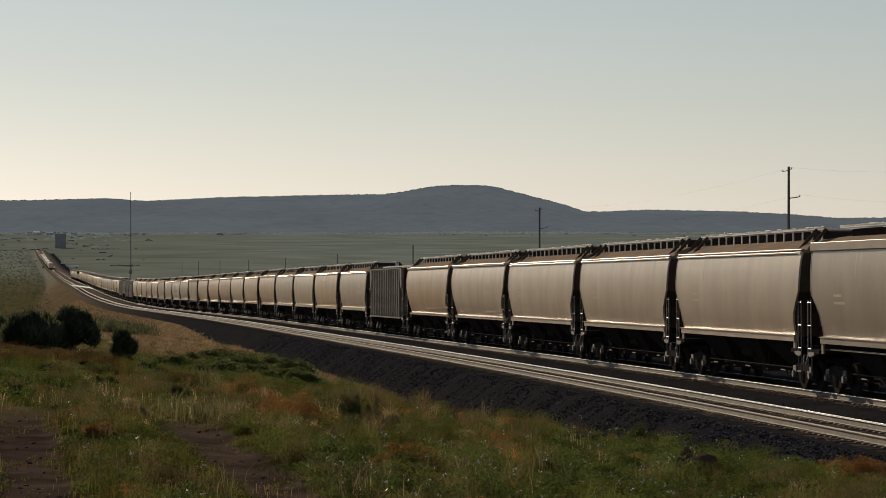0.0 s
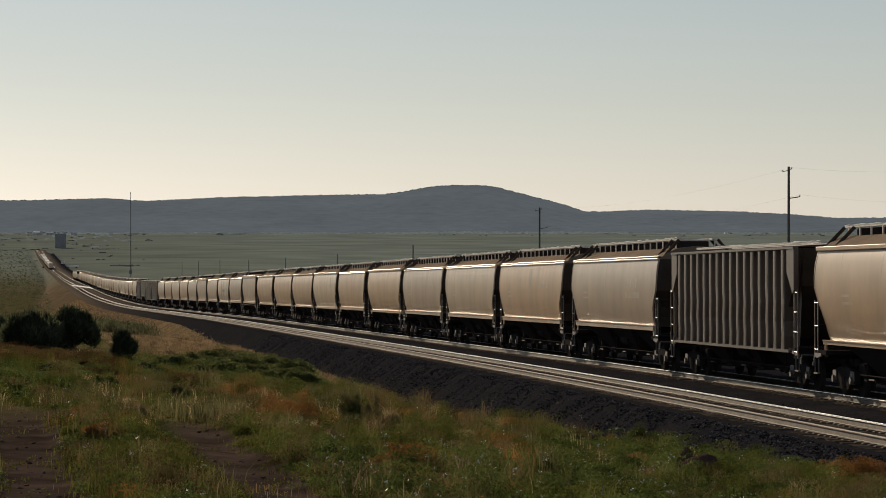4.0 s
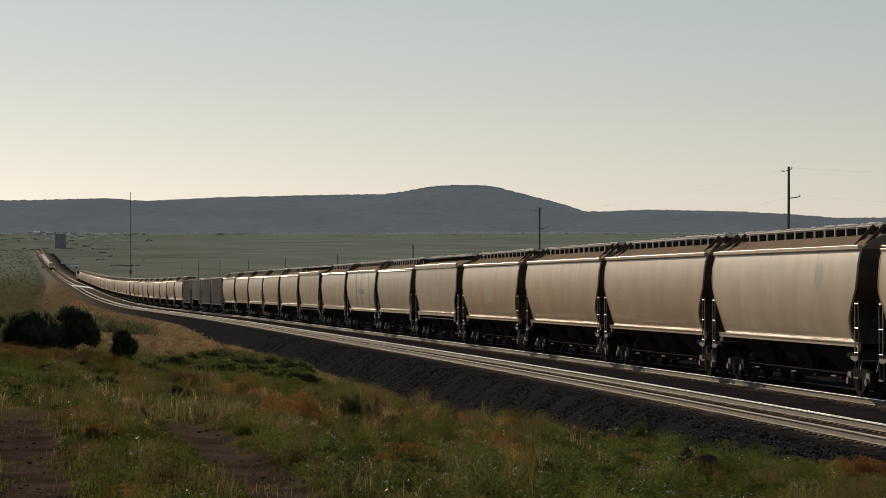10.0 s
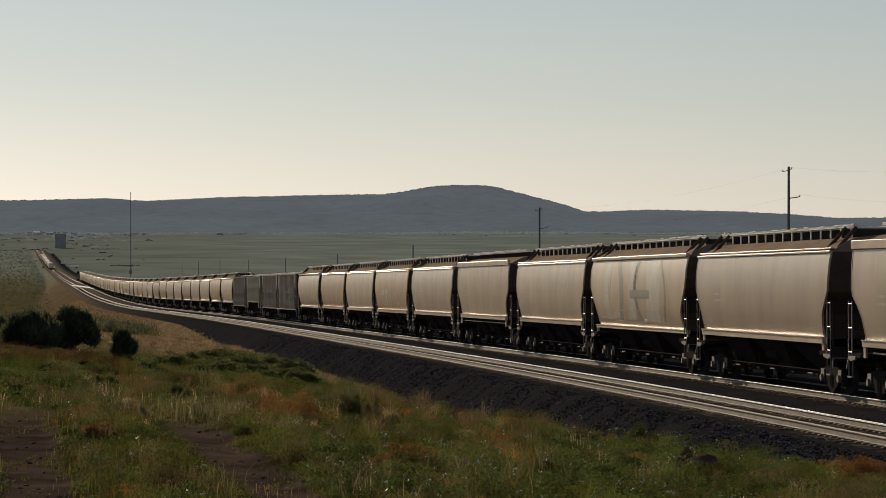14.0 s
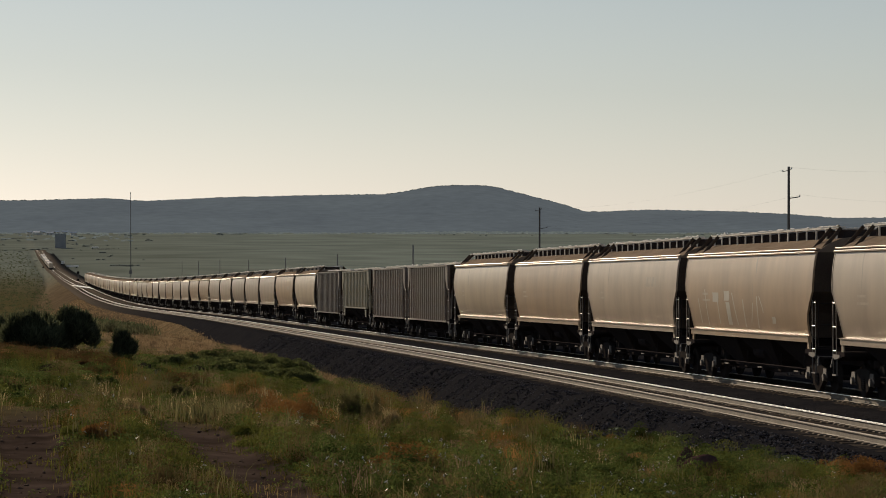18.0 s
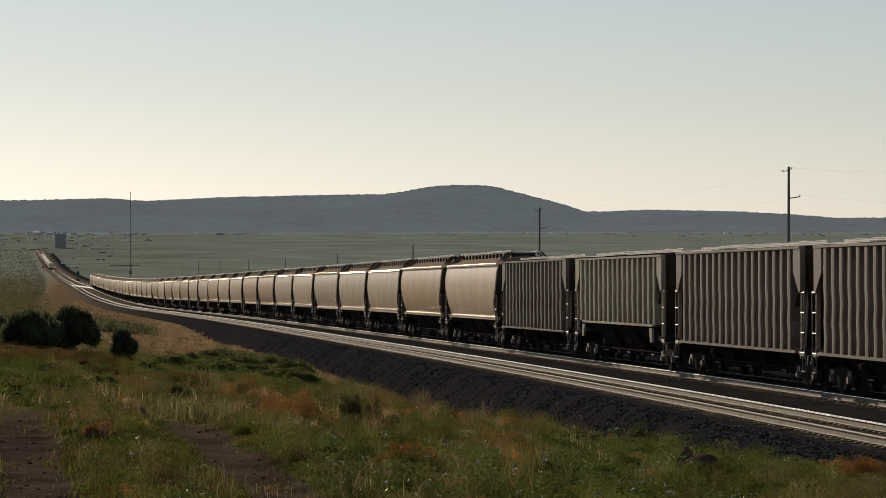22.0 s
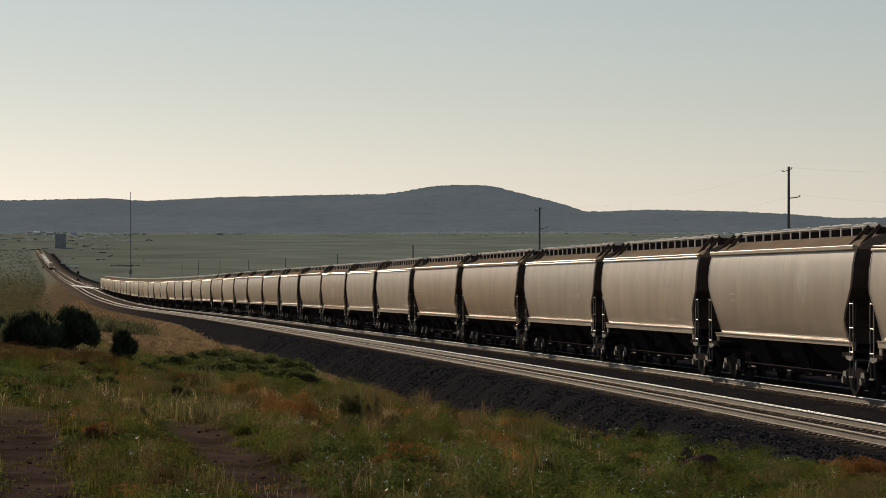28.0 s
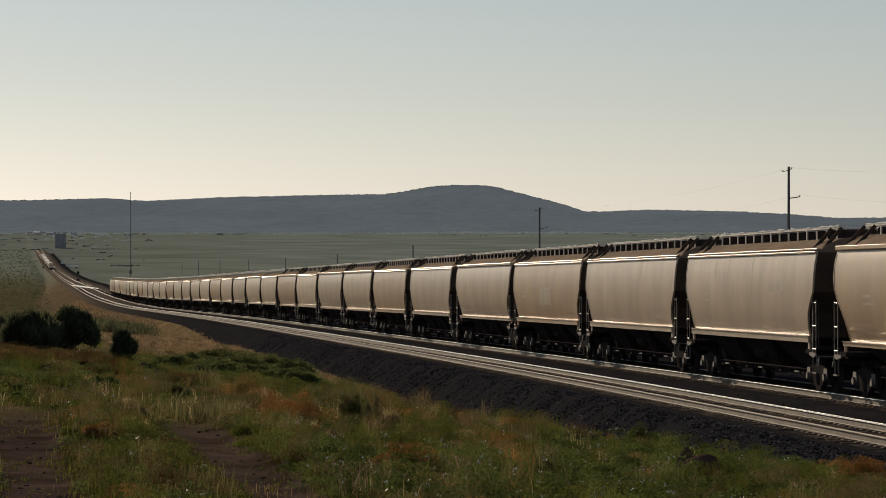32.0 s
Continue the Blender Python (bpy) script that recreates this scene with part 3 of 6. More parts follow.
def running_gear(car, half, full):
    """Centre sill, end platforms, couplers and trucks, alike on all the cars."""
    bm = bmesh.new()
    box(bm, -half + 0.25, half - 0.25, -0.24, 0.24, 0.78, 1.12)
    part("centre_sill", bm, UNDER, car)
    for e in (-1, 1):
        bm = bmesh.new()
        box(bm, e * (half - 1.75), e * (half - 0.55), -1.5, 1.5, 1.12, 1.24)
        box(bm, e * (half - 0.63), e * (half - 0.55), -1.5, 1.5, 0.98, 1.30)
        deck = part("end_platform", bm, UNDER, car)
        bm = bmesh.new()
        box(bm, e * (half - 0.3), e * (half + 0.02), -0.10, 0.10, 0.76, 1.0)
        box(bm, e * (half - 0.09), e * (half + 0.10), -0.17, 0.09, 0.72, 1.04)
        bmesh.ops.bevel(bm, geom=bm.edges[:], offset=0.025, segments=1, affect="EDGES")
        part("coupler", bm, UNDER, deck)
        if full:
            for y in (-1,):
                bm = bmesh.new()
                x = e * (half - 0.78)
                for k in (-0.2, 0.2):
                    rod(bm, (x + k, y * 1.49, 1.12), (x + k * 0.9, y * 1.49, 0.60), 0.02, sides=6)
                box(bm, x - 0.2, x + 0.2, y * 1.46, y * 1.53, 0.58, 0.62)
                part("stirrup_step", bm, STILE, deck, "worn grey stirrup step")
                bm = bmesh.new()
                rod(bm, (e * (half - 0.45), y * 1.46, 1.06), (e * (half - 0.40), y * 0.25, 1.02), 0.018, sides=6)
                rod(bm, (e * (half - 0.45), y * 1.46, 1.06), (e * (half - 0.38), y * 1.50, 0.80), 0.022, sides=6)
                part("uncoupling_lever", bm, STILE, deck)
                bm = bmesh.new()
                extrude_profile(bm, [(e * (half - 1.30), 1.16), (e * (half - 0.62), 1.16), (e * (half - 0.62), 1.08), (e * (half - 0.85), 1.02), (e * (half - 1.30), 1.08)], y * 1.45, y * 1.52)
                part("corner_gusset", bm, STILE, deck)
        make_truck(car, e * (half - 2.05), full)
    if full:
        bm = bmesh.new()
        rod(bm, (-1.2, -0.75, 0.98), (0.1, -0.75, 0.98), 0.22, sides=12)
        part("air_reservoir", bm, UNDER, car)
        bm = bmesh.new()
        rod(bm, (-half + 3.4, -0.98, 0.62), (half - 3.4, -0.98, 0.62), 0.025, sides=6)
        part("brake_pipe", bm, UNDER, car)
        for k in (-5.1, -1.9, 2.3, 5.0):
            bm = bmesh.new()
            rod(bm, (k, -0.96, 1.0), (k + 0.1, -0.99, 0.5), 0.02, sides=5)
            rod(bm, (k - 0.14, -1.0, 0.5), (k + 0.14, -1.0, 0.47), 0.035, sides=6)
            part("gate_lever", bm, WHEEL, car)


def make_ladder(car, x, y, z0, z1, width=0.42, along=True, mat=STILE, rung=RUNG):
    """Two stiles and white-edged rungs; along: it lies in the plane of the car's side."""
    bm = bmesh.new()
    dx, dy = (width / 2, 0) if along else (0, width / 2)
    for k in (-1, 1):
        box(bm, x + k * dx - 0.012, x + k * dx + 0.012, y + k * dy - 0.012, y + k * dy + 0.012, z0, z1)
    stiles = len(bm.faces)
    n = max(2, int((z1 - z0) / 0.40))
    for i in range(n):
        z = z0 + 0.18 + i * (z1 - z0 - 0.25) / max(1, n - 1)
        if along:
            rod(bm, (x - dx, y, z), (x + dx, y, z), 0.017, sides=6)
        else:
            rod(bm, (x, y - dy, z), (x, y + dy, z), 0.017, sides=6)
    bm.faces.ensure_lookup_table()
    for f in bm.faces[stiles:]:
        f.material_index = 1
    ladder = part("ladder", bm, mat, car, "grey ladder with white-edged rungs" if along else "end ladder coloured dark for the shade between cars")
    ladder.data.materials.append(rung)
    return ladder


def make_hoppers(car, mat, span):
    for k in (-1, 0, 1):
        bm = bmesh.new()
        c, w = k * span, span * 0.48
        loft(bm, [[(c - w, -1.3, 1.5), (c + w, -1.3, 1.5), (c + w, 1.3, 1.5), (c - w, 1.3, 1.5), (c - w, -1.3, 1.5)],
                  [(c - 0.55, -0.55, 0.55), (c + 0.55, -0.55, 0.55), (c + 0.55, 0.55, 0.55), (c - 0.55, 0.55, 0.55), (c - 0.55, -0.55, 0.55)]])
        bay = part("hopper_bay", bm, mat, car)
        bm = bmesh.new()
        box(bm, c - 0.6, c + 0.6, -0.62, 0.62, 0.38, 0.56)
        rod(bm, (c, -0.95, 0.47), (c, 0.95, 0.47), 0.04, sides=6)
        part("outlet_gate", bm, UNDER, bay)
        bm = bmesh.new()
        box(bm, c - 0.30, c + 0.22, -1.05, -1.01, 0.51, 0.545)
        part("gate_crank", bm, STEEL, bay)


def make_running_board(car, length, kind, full=True, top=4.68):
    """Grating on brackets over the roof, with sloping end braces, hatches below it."""
    bm = bmesh.new()
    for y in (-0.72, 0.52):
        box(bm, -length / 2, length / 2, y, y + 0.20, top - 0.055, top)
        for i in range(int(length / 0.6)):
            x = -length / 2 + 0.3 + i * 0.6
            box(bm, x - 0.02, x + 0.02, y + 0.01, y + 0.19, top, top + 0.02)
    board = part("running_board", bm, GALV, car, "galvanised roof walkway grating")
    # a bright bar added along the edge in place of sun glints
    bm = bmesh.new()
    rng = random.Random(int(length * 100) + len(kind))
    ring, steps, thick = [], int(length / 0.11), 0.012
    for i in range(steps + 1):
        # one bent bar, thick and thin by turns, so its glint looks broken
        if rng.random() < 0.35:
            thick = rng.choice((0.003, 0.006, 0.012, 0.018, 0.026))
        z, y = top + 0.004 + thick * 0.5 + rng.uniform(-0.006, 0.006), -0.725 + rng.uniform(-0.008, 0.008)
        ring.append([(-length / 2 + i * length / steps, y + thick * math.cos(k * 1.2566), z + thick * math.sin(k * 1.2566)) for k in range(6)])
    loft(bm, ring)
    part("grating_edge", bm, GLINT, board, "bright bar standing in for glints along the walkway grating")
    if not full:
        return
    if kind != "tall":
        n = 15
        me = None
        for i in range(n):
            x = -length / 2 + 0.35 + i * (length - 0.7) / (n - 1)
            if me is None:
                bm = bmesh.new()
                for y in (-0.70, 0.70):
                    box(bm, -0.028, 0.028, y - 0.02, y + 0.02, 4.19, top - 0.036)
                box(bm, -0.02, 0.02, -0.69, 0.69, top - 0.08, top - 0.036)
                me = part("walkway_bracket", bm, GALV, car)
                me.location.x = x
                me = me.data
            else:
                shared("walkway_bracket", me, car, pose(x, 0, 0))
    # hatches in underframe dark: the shade behind the brackets, as colour
    me = None
    for i in range(5):
        x = (i - 2) * length / 5.2
        if me is None:
            bm = bmesh.new()
            box(bm, -length / 11, length / 11, -0.50, 0.50, top - 0.46, top - 0.08)
            bmesh.ops.bevel(bm, geom=bm.edges[:], offset=0.04, segments=1, affect="EDGES")
            ob = part("hatch_cover", bm, UNDER, car, "roof hatch coloured dark for shade behind the brackets")
            ob.location.x = x
            me = ob.data
        else:
            shared("hatch_cover", me, car, pose(x, 0, 0))


def make_hopper(shape, paint, detail=True):
    """A covered hopper with smooth sides."""
    rows, mat = SHAPES[shape], PAINT[paint]
    half = {"straight": 8.85, "curved": 9.12, "tall": 9.15}[shape]
    kinds = {"straight": "smooth straight sides", "curved": "bulging curved sides", "tall": "a wide roof fascia"}
    shade = {"grey": "grey", "tan": "dusty tan", "pale": "pale beige", "dim": "dull brownish tan"}[paint]
    car = new("covered_hopper")
    tagged(car, "%s steel covered hopper car with %s" % (shade, kinds[shape]), "freight car", "cars of the grain train")
    nx = 8
    for y in (-1, 1):
        bm = bmesh.new()
        loft(bm, [[(-l + 2 * l * i / nx, y * w, z) for i in range(nx + 1)][::y] for z, w, l in rows])
        for f in bm.faces:
            f.smooth = True
        part("side_sheet", bm, mat, car)
        for e in (-1, 1):
            bm = bmesh.new()
            loft(bm, [[(e * (l - 0.06), y * (w + 0.001), z), (e * (l - 0.035), y * (w + 0.014), z), (e * (l + 0.012), y * (w + 0.012), z), (e * (l + 0.02), y * (w - 0.04), z)][::y * e] for z, w, l in rows])
            part("end_flange", bm, mat, car)
    for e in (-1, 1):
        bm = bmesh.new()
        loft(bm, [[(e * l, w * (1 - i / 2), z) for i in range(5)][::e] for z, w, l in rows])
        part("end_sheet", bm, END_SHADE, car, "sloping car end painted dark for its shade")
    ez, ew, el = rows[-1]
    bm = bmesh.new()
    if shape == "tall":
        prof = [(-ew, ez), (-1.2, ez + 0.16), (-0.8, ez + 0.34), (0, ez + 0.44), (0.8, ez + 0.34), (1.2, ez + 0.16), (ew, ez)]
    else:
        prof = [(-ew, ez), (-1.12, ez + 0.22), (-0.76, ez + 0.38), (0, ez + 0.46), (0.76, ez + 0.38), (1.12, ez + 0.22), (ew, ez)]
    loft(bm, [[(x, y, z) for y, z in prof] for x in (el, el / 2, 0, -el / 2, -el)])
    for e in (-1, 1):
        bm.faces.new([bm.verts.new((e * el, y, z)) for y, z in (prof if e > 0 else prof[::-1])])
    part("roof", bm, ROOF, car, "dusty brown-grey roof")
    for y in (-1, 1):
        bm = bmesh.new()
        if shape == "tall":
            box(bm, -el - 0.02, el + 0.02, y * (ew - 0.02), y * (ew + 0.07), ez - 0.04, ez + 0.20)
        elif shape == "straight":
            box(bm, -el - 0.02, el + 0.02, y * (ew - 0.02), y * (ew + 0.06), ez - 0.03, ez + 0.035)
            box(bm, -el - 0.02, el + 0.02, y * (ew - 0.10), y * (ew + 0.02), ez + 0.075, ez + 0.115)
        else:
            box(bm, -el - 0.02, el + 0.02, y * (ew - 0.04), y * (ew + 0.09), ez - 0.02, ez + 0.10)
        bmesh.ops.bevel(bm, geom=bm.edges[:], offset=0.015, segments=1, affect="EDGES")
        part("top_chord", bm, mat, car)
        bm = bmesh.new()
        sw, sl, sz = rows[0][1], SILL[shape], rows[0][0] - 1.56
        box(bm, -sl - 0.05, sl + 0.05, y * (sw - 0.02), y * (sw + 0.10), (1.49 if shape == "curved" else 1.43) + sz, 1.60 + sz)
        box(bm, -sl - 0.05, sl + 0.05, y * (sw + 0.02), y * (sw + 0.13), 1.59 + sz, 1.615 + sz)
        for e in (-1, 1):
            box(bm, e * (sl - 0.15), e * (sl + 0.05), y * (sw + 0.01), y * (sw + 0.06), 1.14 + sz, 1.50 + sz)
        if shape == "tall":
            box(bm, -sl + 0.6, sl - 0.4, y * (sw - 0.05), y * (sw - 0.01), 1.26 + sz, 1.30 + sz)
        part("side_sill", bm, mat, car)
    for e in (-1, 1):
        for y in (-1, 1) if detail else (-1,):
            make_ladder(car, e * (half - 0.78), y * 1.50, 1.08, 2.62, 0.34)
            if detail:
                # end ladders take dark colours to sink into the shade between cars
                make_ladder(car, e * (half - 0.62), y * 1.22, 1.15, 3.0 if shape == "tall" else 2.6, 0.4, False, UNDER, WHEEL)
                if shape != "tall":
                    for dx in (0.12, 1.15):
                        bm = bmesh.new()
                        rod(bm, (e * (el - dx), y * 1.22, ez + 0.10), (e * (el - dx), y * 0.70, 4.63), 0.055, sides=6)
                        part("roof_brace", bm, END_SHADE, car)
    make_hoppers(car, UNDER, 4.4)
    running_gear(car, half, detail)
    make_running_board(car, 2 * el - (0.1 if shape == "tall" else 0.5), shape, detail)
    return car


def make_ribbed(paint, low, ribs, label):
    """A covered hopper whose flat sides are stiffened by upright ribs."""
    mat, half, hl = PAINT[paint], 9.15, 8.15
    z0, z1 = (1.15, 4.10) if low else (1.62, 4.06)
    car = tagged(new("ribbed_hopper"), label, "freight car", "cars of the grain train")
    for y in (-1, 1):
        bm = bmesh.new()
        cut = 1.5 if not low else 0.5
        rows = [(z0, hl - cut), (2.5, hl - cut * 0.55), (3.1, hl - 0.3), (z1, hl)]
        loft(bm, [[(-l + 2 * l * i / 4, y * 1.24, z) for i in range(5)][::y] for z, l in rows])
        part("side_sheet", bm, mat, car)
        me = None
        for i in range(ribs):
            x = (i - (ribs - 1) / 2) * (2 * hl - 2.4) / (ribs - 1)
            if me is None:
                bm = bmesh.new()
                prof = ((-0.19, 1.24), (-0.185, 1.54), (-0.15, 1.568), (0.0, 1.58), (0.12, 1.568), (0.155, 1.54), (0.16, 1.24))
                loft(bm, [[(px + wv, y * py, z) for px, py in prof][::y] for z, wv in ((z0 + 0.03, 0.0), (z0 + 0.4, 0.03), (z0 + 0.85, -0.028), (z0 + 1.35, 0.03), (z0 + 1.85, -0.03), (z1 - 0.06, 0.0))])
                ob = part("rib", bm, mat, car)
                ob.location.x = x
                me = ob.data
            else:
                shared("rib", me, car, pose(x, 0, 0))
        for e in (-1, 1):
            bm = bmesh.new()
            extrude_profile(bm, [(e * (hl - 0.75), z1), (e * (hl + 0.05), z1), (e * (hl + 0.05), 2.9), (e * (hl - 0.1), 2.8), (e * (hl - 0.75), 3.4)], y * 1.50, y * 1.56)
            part("corner_plate", bm, mat, car)
        bm = bmesh.new()
        box(bm, -hl - 0.05, hl + 0.05, y * 1.42, y * 1.585, z1 - 0.03, z1 + 0.04)
        part("top_chord", bm, mat, car)
        bm = bmesh.new()
        l = hl - cut
        box(bm, -l, l, y * 1.40, y * 1.58, z0 - 0.05, z0 + 0.03)
        if not low:
            for e in (-1, 1):
                extrude_profile(bm, [(e * (l - 0.5), z0 - 0.11), (e * l, z0 - 0.11), (e * l, z0 - 0.6), (e * (l - 0.25), z0 - 0.6)], y * 1.5, y * 1.58)
        part("side_sill", bm, mat, car)
    for e in (-1, 1):
        bm = bmesh.new()
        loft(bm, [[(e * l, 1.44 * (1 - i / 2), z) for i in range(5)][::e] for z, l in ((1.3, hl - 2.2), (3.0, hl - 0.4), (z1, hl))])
        part("end_sheet", bm, END_SHADE, car, "sloping car end painted dark for its shade")
        for y in (-1, 1):
            make_ladder(car, e * (half - 0.85), y * 1.52, 0.95, 2.9, 0.40)
            bm = bmesh.new()
            box(bm, e * (hl - 0.1), e * (hl + 0.0), y * 1.40, y * 1.50, 1.24, z1)
            part("corner_post", bm, mat, car)
    bm = bmesh.new()
    prof = [(-1.5, z1 + 0.03), (-1.0, z1 + 0.07), (0, z1 + 0.12), (1.0, z1 + 0.07), (1.5, z1 + 0.03)]
    loft(bm, [[(x, y, z) for y, z in prof] for x in (hl, 0, -hl)])
    for e in (-1, 1):
        bm.faces.new([bm.verts.new((e * hl, y, z)) for y, z in (prof if e > 0 else prof[::-1])])
    part("roof", bm, END_SHADE, car)
    make_hoppers(car, UNDER, 4.3)
    running_gear(car, half, True)
    make_running_board(car, 2 * hl - 0.2, "tall", True, 4.29)
    return car


def side_band(bm, rows, x0, x1, z0, z1, lean=0.0, bow=0.0, lift=0.004):
    """A painted band on the side that faces the verge, following its curve."""
    zs, ws = [r[0] for r in rows], [r[1] for r in rows]
    loft(bm, [[(x0 + lean * f + bow * math.sin(math.pi * f), -(float(np.interp(z, zs, ws)) + lift), z), (x1 + lean * f + bow * math.sin(math.pi * f), -(float(np.interp(z, zs, ws)) + lift), z)]
              for f, z in ((k / 8, z0 + (z1 - z0) * k / 8) for k in range(9))])
    for f in bm.faces:
        f.smooth = True
    return bm


def side_streak(bm, rows, x, w, z0, z1, lift=0.003):
    """A run of rust that narrows as it goes down."""
    zs, ws = [r[0] for r in rows], [r[1] for r in rows]
    loft(bm, [[(x - w * f * (0.6 + 0.4 * math.sin(9 * f + x)), -(float(np.interp(z, zs, ws)) + lift), z), (x + w * f * (0.7 + 0.3 * math.sin(7 * f - x)), -(float(np.interp(z, zs, ws)) + lift), z)]
              for f, z in ((max(0.03, k / 8), z0 + (z1 - z0) * k / 8) for k in range(9))])
    for f in bm.faces:
        f.smooth = True
    return bm


def side_oval(bm, rows, cx, cz, rx, rz, lift=0.004):
    zs, ws = [r[0] for r in rows], [r[1] for r in rows]
    ring = []
    for k in range(13):
        z = cz - rz * math.cos(math.pi * k / 12)
        h = max(0.01, rx * math.sin(math.pi * k / 12))
        y = -(float(np.interp(z, zs, ws)) + lift)
        ring.append([(cx - h, y, z), (cx + h, y, z)])
    loft(bm, ring)
    for f in bm.faces:
        f.smooth = True
    return bm


def mark_car(i, car, shape, rng):
    """Faded emblems, small stencil bars, seams and stains, as each car carries them."""
    if shape not in SHAPES:
        return
    rows = SHAPES[shape]
    if shape != "curved":
        for x in (-2.6, 1.2) if i % 3 else (-1.4,):
            z = rng.uniform(2.2, 3.0)
            bm = side_band(bmesh.new(), rows, x - 0.02, x + 0.02, z, z + rng.uniform(0.35, 0.8), 0, 0, 0.003)
            part("panel_seam", bm, STAIN, car)
    if i % 4 == 0 or i in (7, 10, 37):
        z = rng.uniform(2.75, 3.05)
        for k in range(4):
            x = 3.0 + 0.5 * k
            bm = side_band(bmesh.new(), rows, x, x + (0.40, 0.30, 0.38, 0.26)[k], z, z + 0.34, 0.10)
            part("emblem_block", bm, FADED, car, "faded pale block of an emblem")
        if i % 2:
            part("emblem_bar", side_band(bmesh.new(), rows, 2.7, 5.3, z - 0.38, z - 0.16, 0.05), FADED, car, "faded pale bar below an emblem")
    for k, (x, z, w) in enumerate(((-5.6, 2.72, 0.8), (-5.6, 2.52, 1.1))):
        bm = side_band(bmesh.new(), rows, x, x + w, z, z + 0.07)
        part("stencil_bar", bm, FADED, car)
    for k in range(rng.integers(1, 4)):
        x, w = rng.uniform(-6, 6), rng.uniform(0.04, 0.16)
        top = rows[-1][0] - 0.06
        bm = side_streak(bmesh.new(), rows, x, w, top - rng.uniform(0.5, 1.7), top)
        part("rust_streak", bm, STAIN, car)
    if i in (5, 35):
        part("bleached_oval", side_oval(bmesh.new(), rows, 3.4, 3.15, 0.62, 0.62), FADED, car, "bleached oval patch")
    if i in (13, 8):
        part("stain_oval", side_oval(bmesh.new(), rows, 4.6 if i == 13 else 0.4, 3.35, 0.4, 0.42), STAIN, car, "brown oval stain")
    if i == 19:
        for x, w, lean, bow, mat in ((-5.4, 0.9, 0.2, -0.5, SPRAY), (-3.2, 0.7, -0.2, 0.6, BLOCKED), (-1.5, 1.3, 0.5, 0.4, SPRAY), (0.6, 0.5, -0.3, -0.6, BLOCKED), (1.7, 2.2, 0.2, 0.3, SPRAY), (4.6, 0.3, -0.4, 0.7, BLOCKED)):
            part("paint_sweep", side_band(bmesh.new(), rows, x, x + w, 1.75, 3.9, lean, bow, 0.005), mat, car, "sweeping band of faded spray paint")
        part("paint_sweep", side_band(bmesh.new(), rows, -0.8, 2.6, 2.55, 2.85, 0, 0, 0.007), BLOCKED, car)
    if i == 23:
        for x, z0, z1, w, lean in ((-6.0, 1.8, 2.6, 0.12, -0.3), (-5.0, 1.75, 2.9, 0.10, -0.35), (-4.2, 2.5, 2.8, 0.8, 0.0), (-3.4, 1.8, 2.7, 0.12, -0.25), (-2.6, 2.55, 2.85, 0.7, 0.0), (-2.2, 1.8, 2.5, 0.5, -0.2),
                                   (-1.0, 1.8, 2.8, 0.12, -0.6), (0.0, 1.75, 2.6, 0.14, -0.2), (0.8, 1.9, 2.5, 0.1, 0.3), (1.6, 1.75, 2.7, 0.12, 0.0), (2.4, 2.2, 2.7, 0.1, -0.5), (3.4, 1.9, 2.1, 0.4, 0.0)):
            part("paint_stroke", side_band(bmesh.new(), rows, x, x + w, z0, z1, lean, 0.05, 0.005), SPRAY, car, "faded stroke of spray paint")
    if i in (16, 17, 42):
        part("paint_out", side_band(bmesh.new(), rows, -1.2, 1.4, 2.2, 2.95), FADED, car, "pale repainted rectangle")


# where the couplings stand at the start, as chainage
JOINT = [34.6, 51.7, 69.6, 87.2, 105.3, 123.4, 142.5, 161.0, 180.4, 198.2, 216.3, 234.0, 253.0, 271.5, 290.4, 307.8, 326.6, 346.1, 363.7, 383.3, 400.4, 419.4,
         437.2, 456.0, 473.8, 491.4, 509.3, 529.2, 547.0, 564.9, 584.6, 602.0, 622.2, 639.6, 658.0, 675.5, 694.7, 712.2, 730.6, 749.8, 768.5, 787.1, 804.7, 822.4,
         840.5, 859.7, 877.8, 896.5, 914.4]
JOINT += [914.4 + 18.28 * (i + 1) for i in range(26)]
ORDER = ["tall dim", "straight grey", "straight grey", "straight grey", "curved grey", "curved tan", "ribbed brown", "straight grey", "straight tan", "straight pale",
         "straight grey", "curved tan", "straight tan", "curved pale", "curved tan", "curved tan", "curved tan", "tall grey", "straight grey", "curved pale",
         "straight grey", "tall grey", "straight grey", "straight tan", "straight grey", "straight tan", "curved pale", "ribbed rust", "ribbed dull", "ribbed olive", "ribbed brown",
         "curved pale", "curved tan", "straight grey", "straight grey", "curved grey", "straight grey", "straight grey", "curved tan", "curved tan", "straight grey",
         "straight grey", "straight tan", "curved grey", "straight grey", "straight tan", "curved pale", "curved grey"]
REST = ["straight pale", "curved pale", "straight grey", "straight pale", "curved tan", "straight grey"]
CARS = []


def make_kind(kind, full):
    shape, paint = kind.split()
    if shape != "ribbed":
        return make_hopper(shape, paint, full)
    if paint == "olive":
        return make_ribbed("olive", False, 16, "olive-grey ribbed covered hopper car with short sides")
    if paint == "dull":
        return make_ribbed("rust", True, 17, "dull rust-brown ribbed covered hopper car")
    if paint == "rust":
        return make_ribbed("rust", True, 18, "rust-brown ribbed covered hopper car with tall flat sides")
    return make_ribbed("brown", True, 16, "dark brown ribbed covered hopper car")


